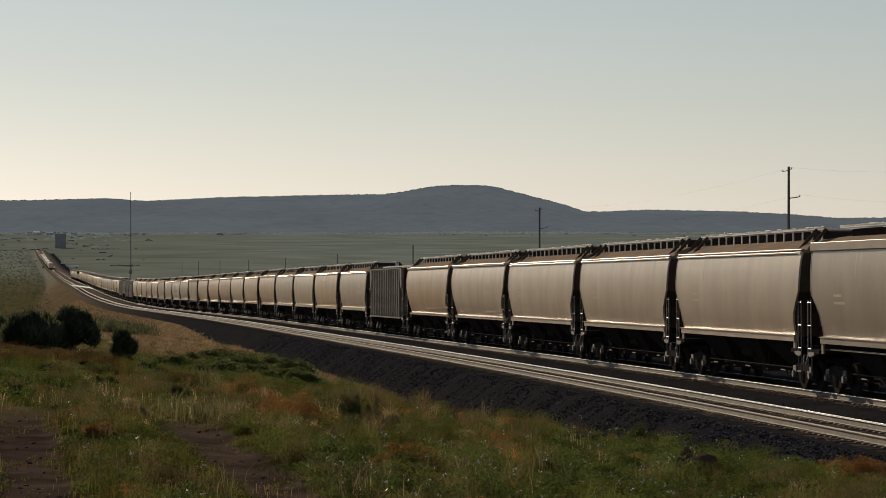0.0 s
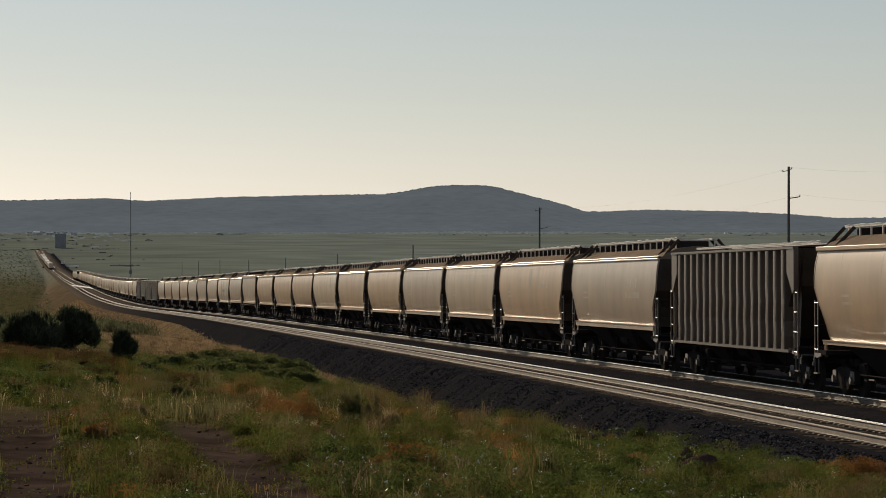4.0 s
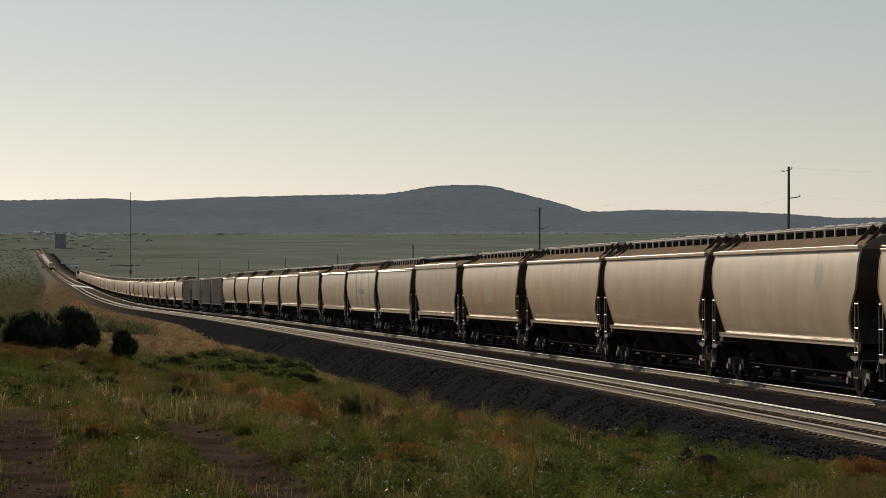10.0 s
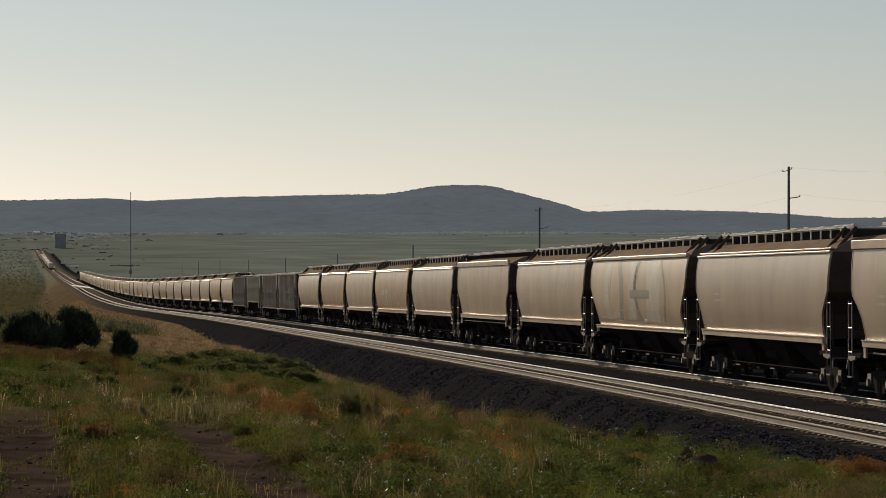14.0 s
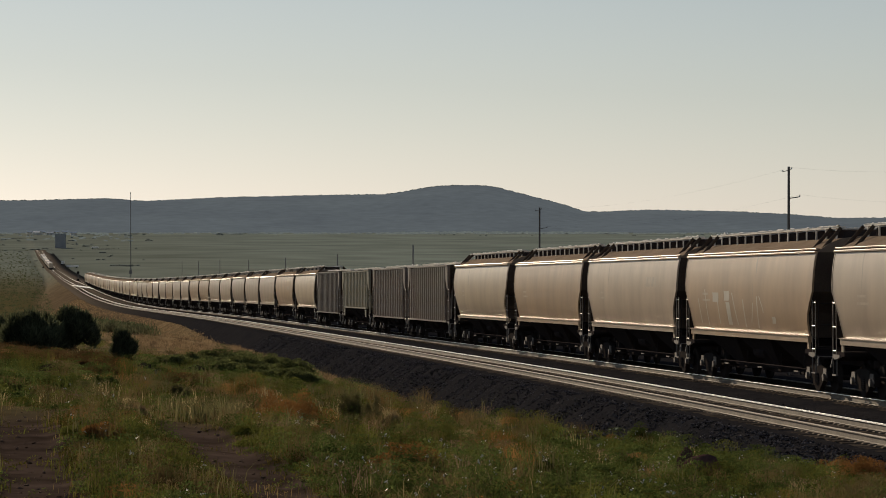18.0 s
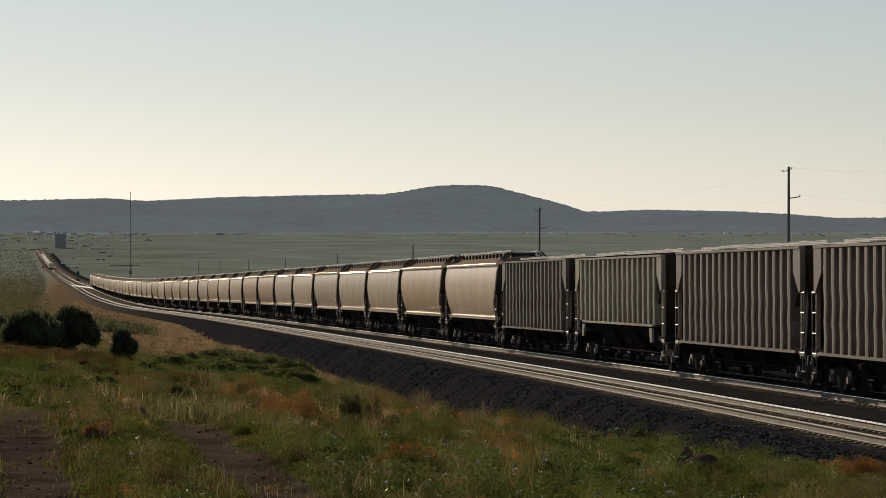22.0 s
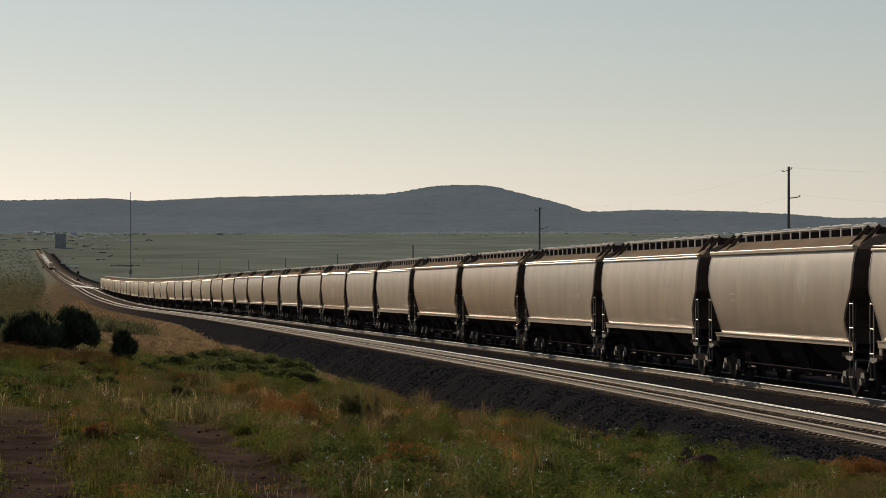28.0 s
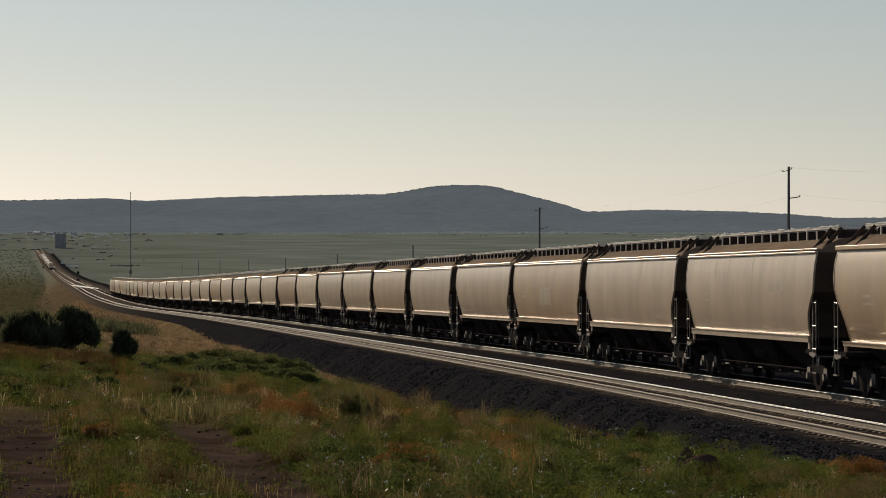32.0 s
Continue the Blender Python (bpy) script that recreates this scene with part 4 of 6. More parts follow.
def build_train():
    made = {}
    rng = np.random.default_rng(17)
    for kind in sorted(set(ORDER)):
        made[kind, True] = make_kind(kind, True)
    for i in range(len(JOINT) - 1):
        kind = ORDER[i] if i < len(ORDER) else REST[(i * 7 + i // 5) % 6]
        full = i < 50
        if (kind, full) not in made:
            made[kind, full] = make_kind(kind, full)
        car = copy_thing(made[kind, full], Matrix.Identity(4))
        if i < 50:
            mark_car(i, car, kind.split()[0], rng)
        CARS.append((car, (JOINT[i] + JOINT[i + 1]) / 2 - 0.3))
    # the patterns themselves are not part of the train
    for pattern in made.values():
        for ob in (*pattern.children_recursive, pattern):
            bpy.data.objects.remove(ob)


def travelled(t):
    return 22.651 * t - 0.00594 * t * t


def car_pose(s):
    a, b = line(s - 7, SPACING), line(s + 7, SPACING)
    x = (a - b).normalized()
    y = Vector((0, 0, 1)).cross(x).normalized()
    m = Matrix((x, y, x.cross(y))).transposed().to_4x4()
    m.translation = (a + b) / 2
    return m


def motions():
    for car, s in CARS:
        walk(car, [(float(t), car_pose(s - travelled(t))) for t in range(0, 33, 2)])


# ---- poles and far things ----
def build_poles():
    tops = {60: (3.2, True), 110: (2.35, True), 164: (1.2, True), 214: (-1.2, False), 262: (-2.3, False), 310: (-3.1, False), 356: (-3.9, False), 403: (-4.3, False), 447: (-5.0, False), 492: (-5.6, False)}
    places = []
    for d, (top, arms) in tops.items():
        px = {60: 2590, 110: 1396, 164: 955, 214: 731, 262: 597, 310: 505, 356: 440, 403: 389, 447: 351, 492: 322}[d]
        x = (px - 784) / 5140 * d
        base = ground_point(x, d)
        z = EYE[2] + top
        pole = tagged(new("utility_pole"), "dark wooden utility pole beside the railway" if d < 200 else "wooden pole beside the railway, greyed for haze", "utility pole", "poles along the line")
        pole.location = base
        h = z - base.z
        bm = bmesh.new()
        rod(bm, (0, 0, -0.3), (0, 0, h), 0.066, 0.046, 10)
        part("post", bm, POLE if d < 200 else HAZE_POLE, pole)
        if arms:
            bm = bmesh.new()
            rod(bm, (-0.24, -0.1, h - 0.2), (0.1, 0.05, h - 0.1), 0.014, sides=6)
            part("upper_arm", bm, POLE, pole)
            bm = bmesh.new()
            rod(bm, (0.04, 0, h - 1.2), (0.43, 0.1, h - 1.14), 0.02, sides=6)
            part("lower_arm", bm, POLE, pole)
            for q in ((-0.24, -0.1, h - 0.19), (0.10, 0.05, h - 0.09), (0.43, 0.1, h - 1.13)):
                bm = bmesh.new()
                rod(bm, q, (q[0], q[1], q[2] + 0.07), 0.024, 0.014, 6)
                part("insulator", bm, CONCRETE, pole)
        places.append((base, h))
    # wires sag from pole to pole, and on past the viewer
    ends = places[:3]
    for a, b in zip(ends, ends[1:]):
        for dx, dz in ((0.10, -0.03), (0.43, -1.06)):
            p, q = a[0] + Vector((dx, 0, a[1] + dz)), b[0] + Vector((dx, 0, b[1] + dz))
            bm = bmesh.new()
            ring = []
            for i in range(17):
                f = i / 16
                c = p.lerp(q, f) - Vector((0, 0, 4 * (0.84 if a[0].y < 100 else 0.45) * f * (1 - f)))
                ring.append([c + Vector((0.0011 * math.cos(k * 1.5708), 0, 0.0011 * math.sin(k * 1.5708))) for k in range(5)])
            loft(bm, ring)
            bmesh.ops.remove_doubles(bm, verts=bm.verts[:], dist=0.0005)
            ob = part("overhead_wire", bm, WIRE)
            tagged(ob, "thin overhead wire strung between poles", "wire", "wires along the line")


def build_hills():
    """A wooded ridge that closes the plain."""
    px = np.array([-6000, -3000, -1200, -300, 0, 80, 190, 255, 400, 530, 690, 740, 780, 830, 870, 910, 960, 1000, 1030, 1060, 1100, 1150, 1300, 1400, 1480, 1568, 2000, 3500, 6000])
    el = np.array([30, 45, 52, 48, 49, 50, 53, 48, 55, 58, 61, 70, 76, 77, 75, 65, 52, 42, 30.5, 29.5, 31, 33, 30, 25, 18, 19, 24, 32, 28])
    ang = np.concatenate((np.arange(-60, -10, 0.5), np.arange(-10, 10, 0.02), np.arange(10, 60, 0.5)))
    tilt = np.interp(np.tan(np.radians(ang)) * 5140 + 784, px, el) / 5140
    rng = np.random.default_rng(5)
    tilt = np.convolve(np.pad(tilt, 6, mode="edge"), np.ones(13) / 13, "valid")
    depth = np.linspace(0, 1, 26)
    verts = []
    for f in depth:
        r = 4150 + 650 * f
        rise = smooth(0, 1, np.array(f)) ** 0.8
        x, y = np.sin(np.radians(ang)) * r, np.cos(np.radians(ang)) * r
        crest = 4800 * tilt
        foot = ground_height(np.zeros_like(y), np.full_like(y, r))[0] - EYE[2] - 3
        z = EYE[2] + foot * (1 - rise) + crest * rise + 3.5 * np.sin(np.pi * f) * wobble(x, y, 170, 3) + 1.0 * wobble(x, y, 35, 4) * f * (1 - f) * 4
        verts += np.stack((x, y, z), 1).tolist()
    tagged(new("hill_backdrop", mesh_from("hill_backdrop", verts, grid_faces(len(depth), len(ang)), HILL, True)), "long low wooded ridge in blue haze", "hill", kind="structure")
    # juniper crowns along the crest break its outline, others stand at its foot
    vs, fs = [], []

    def crown(x, y, z, w, h):
        b = len(vs)
        for k in range(6):
            a = k * math.pi / 3 + rng.random()
            q = w * (0.7 + 0.5 * rng.random())
            vs.append((x + q * math.cos(a), y + q * math.sin(a), z + h * 0.25 * rng.random()))
        vs.append((x + rng.normal() * w * 0.3, y, z + h))
        vs.append((x, y, z - h * 0.6))
        for k in range(6):
            fs.append((b + k, b + (k + 1) % 6, b + 6))
            fs.append((b + (k + 1) % 6, b + k, b + 7))
    for i in range(2200):
        a = rng.uniform(-10, 10)
        if wobble(np.array(a * 3.0), np.array(1.0), 0.4, 9) < rng.uniform(-1.1, 0.5):
            continue
        k = np.interp(a, ang, tilt)
        r = 4800 - abs(rng.normal()) * 12
        crown(math.sin(math.radians(a)) * r, math.cos(math.radians(a)) * r, EYE[2] + 4800 * k - 0.8, rng.uniform(1.2, 4.5), rng.uniform(0.8, 2.3))
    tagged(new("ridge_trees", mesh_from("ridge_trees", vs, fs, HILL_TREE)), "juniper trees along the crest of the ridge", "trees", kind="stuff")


def build_far_things():
    def at(px, py, d):
        return Vector(((px - 784) / 5140 * d, d, EYE[2] + (405 - py) / 5140 * d))
    # radio mast
    p = at(231, 492, 760)
    p.z = ground_point(p.x, p.y).z
    mast = tagged(new("radio_mast"), "tall thin dark radio mast standing on the plain", "mast")
    mast.location = p
    h = EYE[2] + (405 - 340) / 5140 * 760 - p.z
    bm = bmesh.new()
    for a in range(3):
        c, s_ = math.cos(a * 2.094) * 0.13, math.sin(a * 2.094) * 0.13
        rod(bm, (c, s_, 0), (c * 0.6, s_ * 0.6, h), 0.05, 0.03, 5)
    for i in range(24):
        z = h * i / 24
        for a in range(3):
            c, s_ = math.cos(a * 2.094) * 0.13, math.sin(a * 2.094) * 0.13
            c2, s2 = math.cos((a + 1) * 2.094) * 0.13, math.sin((a + 1) * 2.094) * 0.13
            rod(bm, (c, s_, z), (c2, s2, z + h / 24), 0.02, sides=4)
    part("lattice", bm, MAST, mast)
    bm = bmesh.new()
    zb = EYE[2] + (405 - 482) / 5140 * 760 - p.z
    box(bm, -0.35, 0.35, -0.3, 0.3, zb - 0.5, zb + 0.5)
    part("equipment_box", bm, MAST, mast)
    # grain bin tower
    p = at(107, 441, 3100)
    tower = tagged(new("tower_block"), "tall dark concrete elevator block beside the railway", "building")
    tower.location = (p.x, p.y, ground_point(p.x, p.y).z)
    h = at(107, 415, 3100).z - tower.location.z
    bm = bmesh.new()
    box(bm, -5.2, 5.2, -5, 5, -1, h)
    part("wall", bm, CONCRETE, tower)
    bm = bmesh.new()
    box(bm, -5.4, 5.4, -5.2, 5.2, h, h + 0.7)
    part("roof", bm, CONCRETE, tower)
    # a train standing far down the line
    for i in range(26):
        s = 2010 + i * 19
        p, q = line(s - 7, 0), line(s + 7, 0)
        if i == 0:
            car = tagged(new("locomotive"), "pale-fronted locomotive standing far down the line", "locomotive")
        else:
            car = tagged(new("standing_car"), "pale freight car standing far down the line", "freight car", "cars of the standing train")
        x = (p - q).normalized()
        y = Vector((0, 0, 1)).cross(x).normalized()
        m = Matrix((x, y, x.cross(y))).transposed().to_4x4()
        m.translation = (p + q) / 2
        car.matrix_basis = m
        bm = bmesh.new()
        if i == 0:
            box(bm, -8.5, 6.0, -1.5, 1.5, 1.1, 3.9)
            box(bm, 5.0, 7.2, -1.5, 1.5, 1.1, 4.5)
            box(bm, 7.2, 9.0, -1.2, 1.2, 1.1, 2.9)
        else:
            extrude_profile(bm, [(-8.2, 3.9), (8.2, 3.9), (8.2, 2.8), (7.0, 1.3), (-7.0, 1.3), (-8.2, 2.8)], -1.5, 1.5)
        part("body", bm, PAINT["pale" if i in (0, 4, 9, 10, 17) else "rust" if i % 2 else "brown"], car)
        for e in (-6.6, 6.6):
            bm = bmesh.new()
            box(bm, e - 1.2, e + 1.2, -1.1, 1.1, 0.0, 1.1)
            part("truck", bm, UNDER, car)
    # white trailer and a car on the road beyond the line
    for px, w, h, name, label in ((128, 9.0, 1.2, "flat_trailer", "long white road trailer parked on the plain"), (111, 2.4, 2.2, "parked_van", "small white van parked on the plain"), (168, 7.0, 1.5, "metal_shed", "low shed with a glinting sheet-metal roof")):
        d = 2250 if px < 150 else 3050
        p = at(px, 468, d)
        p.z = ground_point(p.x, p.y).z
        thing = tagged(new(name), label, name.split("_")[1])
        thing.location = p
        bm = bmesh.new()
        extrude_profile(bm, [(-w / 2, 0.9), (w / 2, 0.9), (w / 2, 0.9 + h * 0.7), (w / 2 - 0.3, 0.9 + h), (-w / 2 + 0.3, 0.9 + h), (-w / 2, 0.9 + h * 0.7)], -1.3, 1.3)
        part("body", bm, SHEETMETAL, thing)
        bm = bmesh.new()
        for k in (-0.35, 0.35):
            box(bm, w * k - 0.4, w * k + 0.4, -1.1, 1.1, 0, 0.9)
        part("base", bm, DARK, thing)
    # a lone pale shed at the foot of the ridge
    p = at(1285, 413, 4060)
    shed = tagged(new("field_shed"), "lone white shed at the foot of the ridge", "shed")
    shed.location = (p.x, p.y, ground_point(p.x, p.y).z)
    top = p.z - shed.location.z + 2.2
    bm = bmesh.new()
    extrude_profile(bm, [(-2.2, -0.5), (2.2, -0.5), (2.2, top - 1.2), (0.4, top), (-2.2, top - 0.8)], -3, 3)
    part("wall", bm, SHEETMETAL, shed)
    # houses at the foot of the ridge
    hr = np.random.default_rng(21)
    for i in range(7):
        px, d = 50 + i * 13 + hr.uniform(-3, 3), hr.uniform(3900, 4120)
        p = at(px, 408, d)
        p.z = ground_point(p.x, p.y).z
        house = tagged(new("house"), "small pale house at the foot of the ridge", "house", "far houses")
        house.matrix_basis = Matrix.Translation(p) @ Matrix.Rotation(hr.uniform(-0.5, 0.5), 4, "Z")
        w, h = hr.uniform(3, 5), hr.uniform(2.4, 3.2)
        bm = bmesh.new()
        box(bm, -w, w, -4, 4, -1, h)
        part("wall", bm, HOUSE, house)
        bm = bmesh.new()
        for sgn in (-1, 1):
            loft(bm, [[(-w - 0.4, sgn * 4.5, h - 0.1), (w + 0.4, sgn * 4.5, h - 0.1)], [(-w - 0.4, 0, h + 1.8), (w + 0.4, 0, h + 1.8)]])
        part("roof", bm, SHEETMETAL, house)
    # line-side signals
    for px, py, d, top in ((138, 506, 880, 479), (76, 500, 1450, 471)):
        p = at(px, py, d)
        p.z = ground_point(p.x, p.y).z
        sig = tagged(new("railway_signal"), "dark railway signal mast with round target heads", "railway signal", "signals")
        sig.location = p
        h = at(px, top, d).z - p.z
        bm = bmesh.new()
        rod(bm, (0, 0, 0), (0, 0, h), 0.10, 0.08, 8)
        part("mast", bm, MAST, sig)
        for k in ((0.93, 0.48) if d < 1000 else (0.95,)):
            bm = bmesh.new()
            zc = max(h * 0.5, h - 0.6) if k > 0.6 else h - 2.9
            rod(bm, (0, -0.12, zc), (0, 0.05, zc), 0.42, 0.42, 14)
            part("signal_head", bm, DARK, sig)


# ---- plants and stones of the verge ----
def blades(x, y, z, height, spread, lean, width, n, rng):
    """Curved grass blades: n round each root; three triangles a blade."""
    k = len(x) * n
    rx, ry, rz, hh = np.repeat(x, n), np.repeat(y, n), np.repeat(z, n), np.repeat(height, n) * rng.uniform(0.55, 1.1, k)
    rx, ry = rx + rng.normal(0, 1, k) * spread, ry + rng.normal(0, 1, k) * spread
    a, turn = rng.uniform(0, 6.2832, k), rng.uniform(0, 6.2832, k)
    lx, ly = np.cos(a) * hh * lean * rng.random(k), np.sin(a) * hh * lean * rng.random(k)
    wx, wy = np.cos(turn) * width / 2, np.sin(turn) * width / 2
    v = np.empty((k, 5, 3))
    v[:, 0] = np.stack((rx - wx, ry - wy, rz - 0.03), 1)
    v[:, 1] = np.stack((rx + wx, ry + wy, rz - 0.03), 1)
    v[:, 2] = np.stack((rx + lx * 0.35 - wx * 0.8, ry + ly * 0.35 - wy * 0.8, rz + hh * 0.6), 1)
    v[:, 3] = np.stack((rx + lx * 0.35 + wx * 0.8, ry + ly * 0.35 + wy * 0.8, rz + hh * 0.6), 1)
    v[:, 4] = np.stack((rx + lx, ry + ly, rz + hh * (1 - 0.25 * lean)), 1)
    t = np.array([[0, 1, 3], [0, 3, 2], [2, 3, 4]])[None] + (np.arange(k) * 5)[:, None, None]
    return v.reshape(-1, 3), t.reshape(-1, 3)


def leaves(x, y, z, height, spread, size, n, rng, dome=True):
    """Small tilted leaves that fill a mound round each root."""
    k = len(x) * n
    h = np.repeat(height, n)
    a, r = rng.uniform(0, 6.2832, k), np.sqrt(rng.random(k)) * np.repeat(np.broadcast_to(spread, x.shape), n)
    up = rng.random(k) ** 0.7
    if dome:
        r = r * np.sqrt(np.clip(1.05 - up * up, 0, 1))
    c = np.stack((np.repeat(x, n) + np.cos(a) * r, np.repeat(y, n) + np.sin(a) * r, np.repeat(z, n) + h * up), 1)
    d1, d2 = rng.normal(0, 1, (k, 3)), rng.normal(0, 1, (k, 3))
    s = (size * rng.uniform(0.6, 1.3, k))[:, None]
    d1 = d1 / np.linalg.norm(d1, axis=1)[:, None] * s
    d2 = d2 / np.linalg.norm(d2, axis=1)[:, None] * s * 0.55
    v = np.stack((c - d1, c + d2, c + d1, c - d2), 1)
    t = np.array([[0, 1, 2], [0, 2, 3]])[None] + (np.arange(k) * 4)[:, None, None]
    return v.reshape(-1, 3), t.reshape(-1, 3)


def stems(x, y, z, height, spread, width, n, rng):
    """Upright branching weed stalks."""
    return blades(x, y, z, height, spread, 0.35, width, n, rng)


def scatter(count, near, far, rng, half_angle=9.3):
    """Roots spread evenly over what the eye sees of the verge."""
    a = np.radians(rng.uniform(-half_angle, half_angle, count))
    d = 1 / rng.uniform(1 / far, 1 / near, count)
    return np.sin(a) * d, np.cos(a) * d


def inside(x, y, patches):
    m = np.zeros_like(x)
    for cx, cy, rx, ry in patches:
        q = ((x - cx) / rx) ** 2 + ((y - cy) / ry) ** 2 + 0.35 * wobble(x, y, 0.7, cx)
        m = np.maximum(m, 1 - smooth(0.5, 1.3, q))
    return m


RUST_PATCH = ((-2.15, 41.5, 0.7, 1.8), (-0.4, 32.6, 0.28, 0.9), (0.62, 36.4, 0.3, 0.9), (6.2, 43, 0.5, 1.6), (-4.9, 52, 0.45, 1.1), (-6.3, 55, 0.5, 1.2), (-7.6, 58, 0.6, 1.5), (-8.6, 61, 0.7, 1.6), (-3.2, 47.5, 0.5, 1.1), (-5.6, 48.5, 0.5, 1.0), (-3.9, 33.5, 0.35, 0.9))
DRY_PATCH = ((-3.4, 40, 1.3, 4.5), (-1.5, 43, 0.8, 3), (2.0, 36.5, 0.35, 1.5), (0.4, 28.5, 0.3, 1.2), (-5.6, 37, 1.0, 3), (-8.5, 95, 4, 12))
LEAFY_PATCH = ((1.0, 29.5, 2.4, 5.0), (3.0, 36, 1.6, 5), (-0.2, 27, 1.1, 3), (-4.4, 66, 2.6, 7), (-2.0, 58, 1.2, 5), (-7.3, 55, 2.2, 7))


def stuff(name, pieces, mat, label):
    vs, ts, n = [], [], 0
    for v, t in pieces:
        vs.append(v)
        ts.append(t + n)
        n += len(v)
    tagged(new(name, tri_mesh(name, np.concatenate(vs), np.concatenate(ts), mat)), label, name.split("_")[-1], kind="stuff")


def build_plants():
    rng = np.random.default_rng(11)
    x, y = scatter(50000, 19, 118, rng)
    z, s, u, edge, rut, _ = ground_height(x, y)
    bare = (1 - smooth(0.30, 0.54, rut + 0.12 * wobble(x, y, 0.8, 8))) * (1 - smooth(35.5, 38.5, y + 1.5 * wobble(x, y, 0.6, 9)))
    ok = (edge > np.interp(s, (0, 8, 14, 24, 40, 200), (6.7, 7.2, 9.3, 9.5, 8.4, 7.6)) + 0.8 * wobble(x, y, 1.5)) & (u > 0) & (rng.random(len(x)) > 0.97 * bare)
    x, y, z, s, u, rut, edge = x[ok], y[ok], z[ok], s[ok], u[ok], rut[ok], edge[ok]
    clear = np.ones(len(x), bool)
    for spots in CLUMPS.values():
        for cx, cy, cw, _ in spots:
            clear &= (x - cx) ** 2 + (y - cy) ** 2 > (0.42 * cw) ** 2
    x, y, z, s, u, rut, edge = x[clear], y[clear], z[clear], s[clear], u[clear], rut[clear], edge[clear]
    rust, dry, leafy = inside(x, y, RUST_PATCH), inside(x, y, DRY_PATCH), inside(x, y, LEAFY_PATCH)
    tan_ = smooth(67, 78, y + 6 * wobble(x, y, 3, 7)) * (1 - smooth(14.5, 17, u))
    dry = np.maximum(dry, tan_)
    roll = rng.random(len(x))
    mound = smooth(-0.35, 0.75, wobble(x, y * 0.45, 0.26, 3) + 0.5 * wobble(x, y * 0.4, 0.8, 4))
    short = (0.22 + 0.72 * mound) * (0.5 + 0.5 * np.maximum(smooth(0.4, 1.0, rut), smooth(32, 38, y))) * (1 - 0.45 * smooth(44, 60, y)) * (1 - 0.5 * smooth(7, 10, s) * (1 - smooth(10.5, 12.5, edge)))
    f1, f2 = wobble(x, y * 0.4, 0.34, 21), wobble(x, y * 0.4, 0.5, 33)
    is_rust = roll < rust * (0.3 + 0.4 * wobble(x, y, 0.35, 6)) + 0.004 * smooth(0.35, 0.6, f2)
    is_leaf = ~is_rust & (roll < (0.10 + 0.5 * smooth(-0.1, 0.5, f1) + leafy * 0.65) * (1 - 0.95 * tan_))
    is_dry = ~is_rust & ~is_leaf & (rng.random(len(x)) < 0.05 + 0.6 * dry + 0.4 * tan_ + 0.55 * smooth(0.1, 0.6, -f2))
    is_green = ~is_rust & ~is_leaf & ~is_dry
    fresh = is_green & (rng.random(len(x)) < 0.15 + 0.7 * smooth(0.0, 0.5, wobble(x, y * 0.4, 0.42, 41)))
    is_green &= ~fresh
    far = 1 + smooth(45, 100, y) * 0.9
    h = lambda m, lo, hi: rng.uniform(lo, hi, m.sum()) * short[m]
    wide = lambda m: np.repeat(0.006 * far[m], 8)
    stuff("green_grass", [blades(x[is_green], y[is_green], z[is_green], h(is_green, 0.10, 0.28), 0.08, 1.2, np.repeat(0.008 * far[is_green], 6), 6, rng), leaves(x[is_green], y[is_green], z[is_green], h(is_green, 0.10, 0.28), 0.12, 0.014, 9, rng)], GRASS, "short green grass tufts on the verge")
    stuff("fresh_grass", [blades(x[fresh], y[fresh], z[fresh], h(fresh, 0.10, 0.26), 0.08, 1.2, np.repeat(0.008 * far[fresh], 5), 5, rng), leaves(x[fresh], y[fresh], z[fresh], h(fresh, 0.10, 0.26), 0.12, 0.013, 14, rng)], FRESH, "yellow-green fresh grass tufts on the verge")
    m = is_dry & (tan_ > 0.4)
    stuff("tan_grass", [blades(x[m], y[m], z[m], rng.uniform(0.08, 0.2, m.sum()), 0.09, 1.0, np.repeat(0.007 * far[m], 12), 12, rng)], BANKG, "short tan grass below the railway bank")
    is_dry &= ~m
    stuff("dry_grass", [blades(x[is_dry], y[is_dry], z[is_dry], h(is_dry, 0.12, 0.36), 0.09, 1.0, wide(is_dry), 8, rng), leaves(x[is_dry], y[is_dry], z[is_dry], h(is_dry, 0.12, 0.30), 0.11, 0.010, 6, rng)], DRY, "straw-coloured dry grass tufts on the verge")
    m = is_leaf
    stuff("leafy_weeds", [leaves(x[m], y[m], z[m], h(m, 0.12, 0.34), 0.14, 0.014, 28, rng)], LEAF, "low green leafy weeds on the verge")
    m = is_rust
    stuff("rust_weeds", [stems(x[m], y[m], z[m], rng.uniform(0.10, 0.22, m.sum()), 0.10, np.repeat(0.005 * far[m], 12), 12, rng)], RUSTW, "rust-brown dead weed stalks")
    # mounded clumps too many to count, each of one kind
    mx, my = scatter(1900, 19, 80, rng)
    mz, ms, mu, me_, mr, _ = ground_height(mx, my)
    ok = (me_ > np.interp(ms, (0, 8, 14, 24, 40, 200), (7.0, 7.8, 10.0, 10.2, 9.0, 8.2))) & (mu > 0) & ((mr > 0.55) | (my > 38))
    mx, my, mz = mx[ok], my[ok], mz[ok]
    m_rust, m_dry, m_leafy = inside(mx, my, RUST_PATCH), inside(mx, my, DRY_PATCH), inside(mx, my, LEAFY_PATCH)
    mw = rng.uniform(0.13, 0.34, len(mx)) * (1 + 0.25 * smooth(35, 60, my))
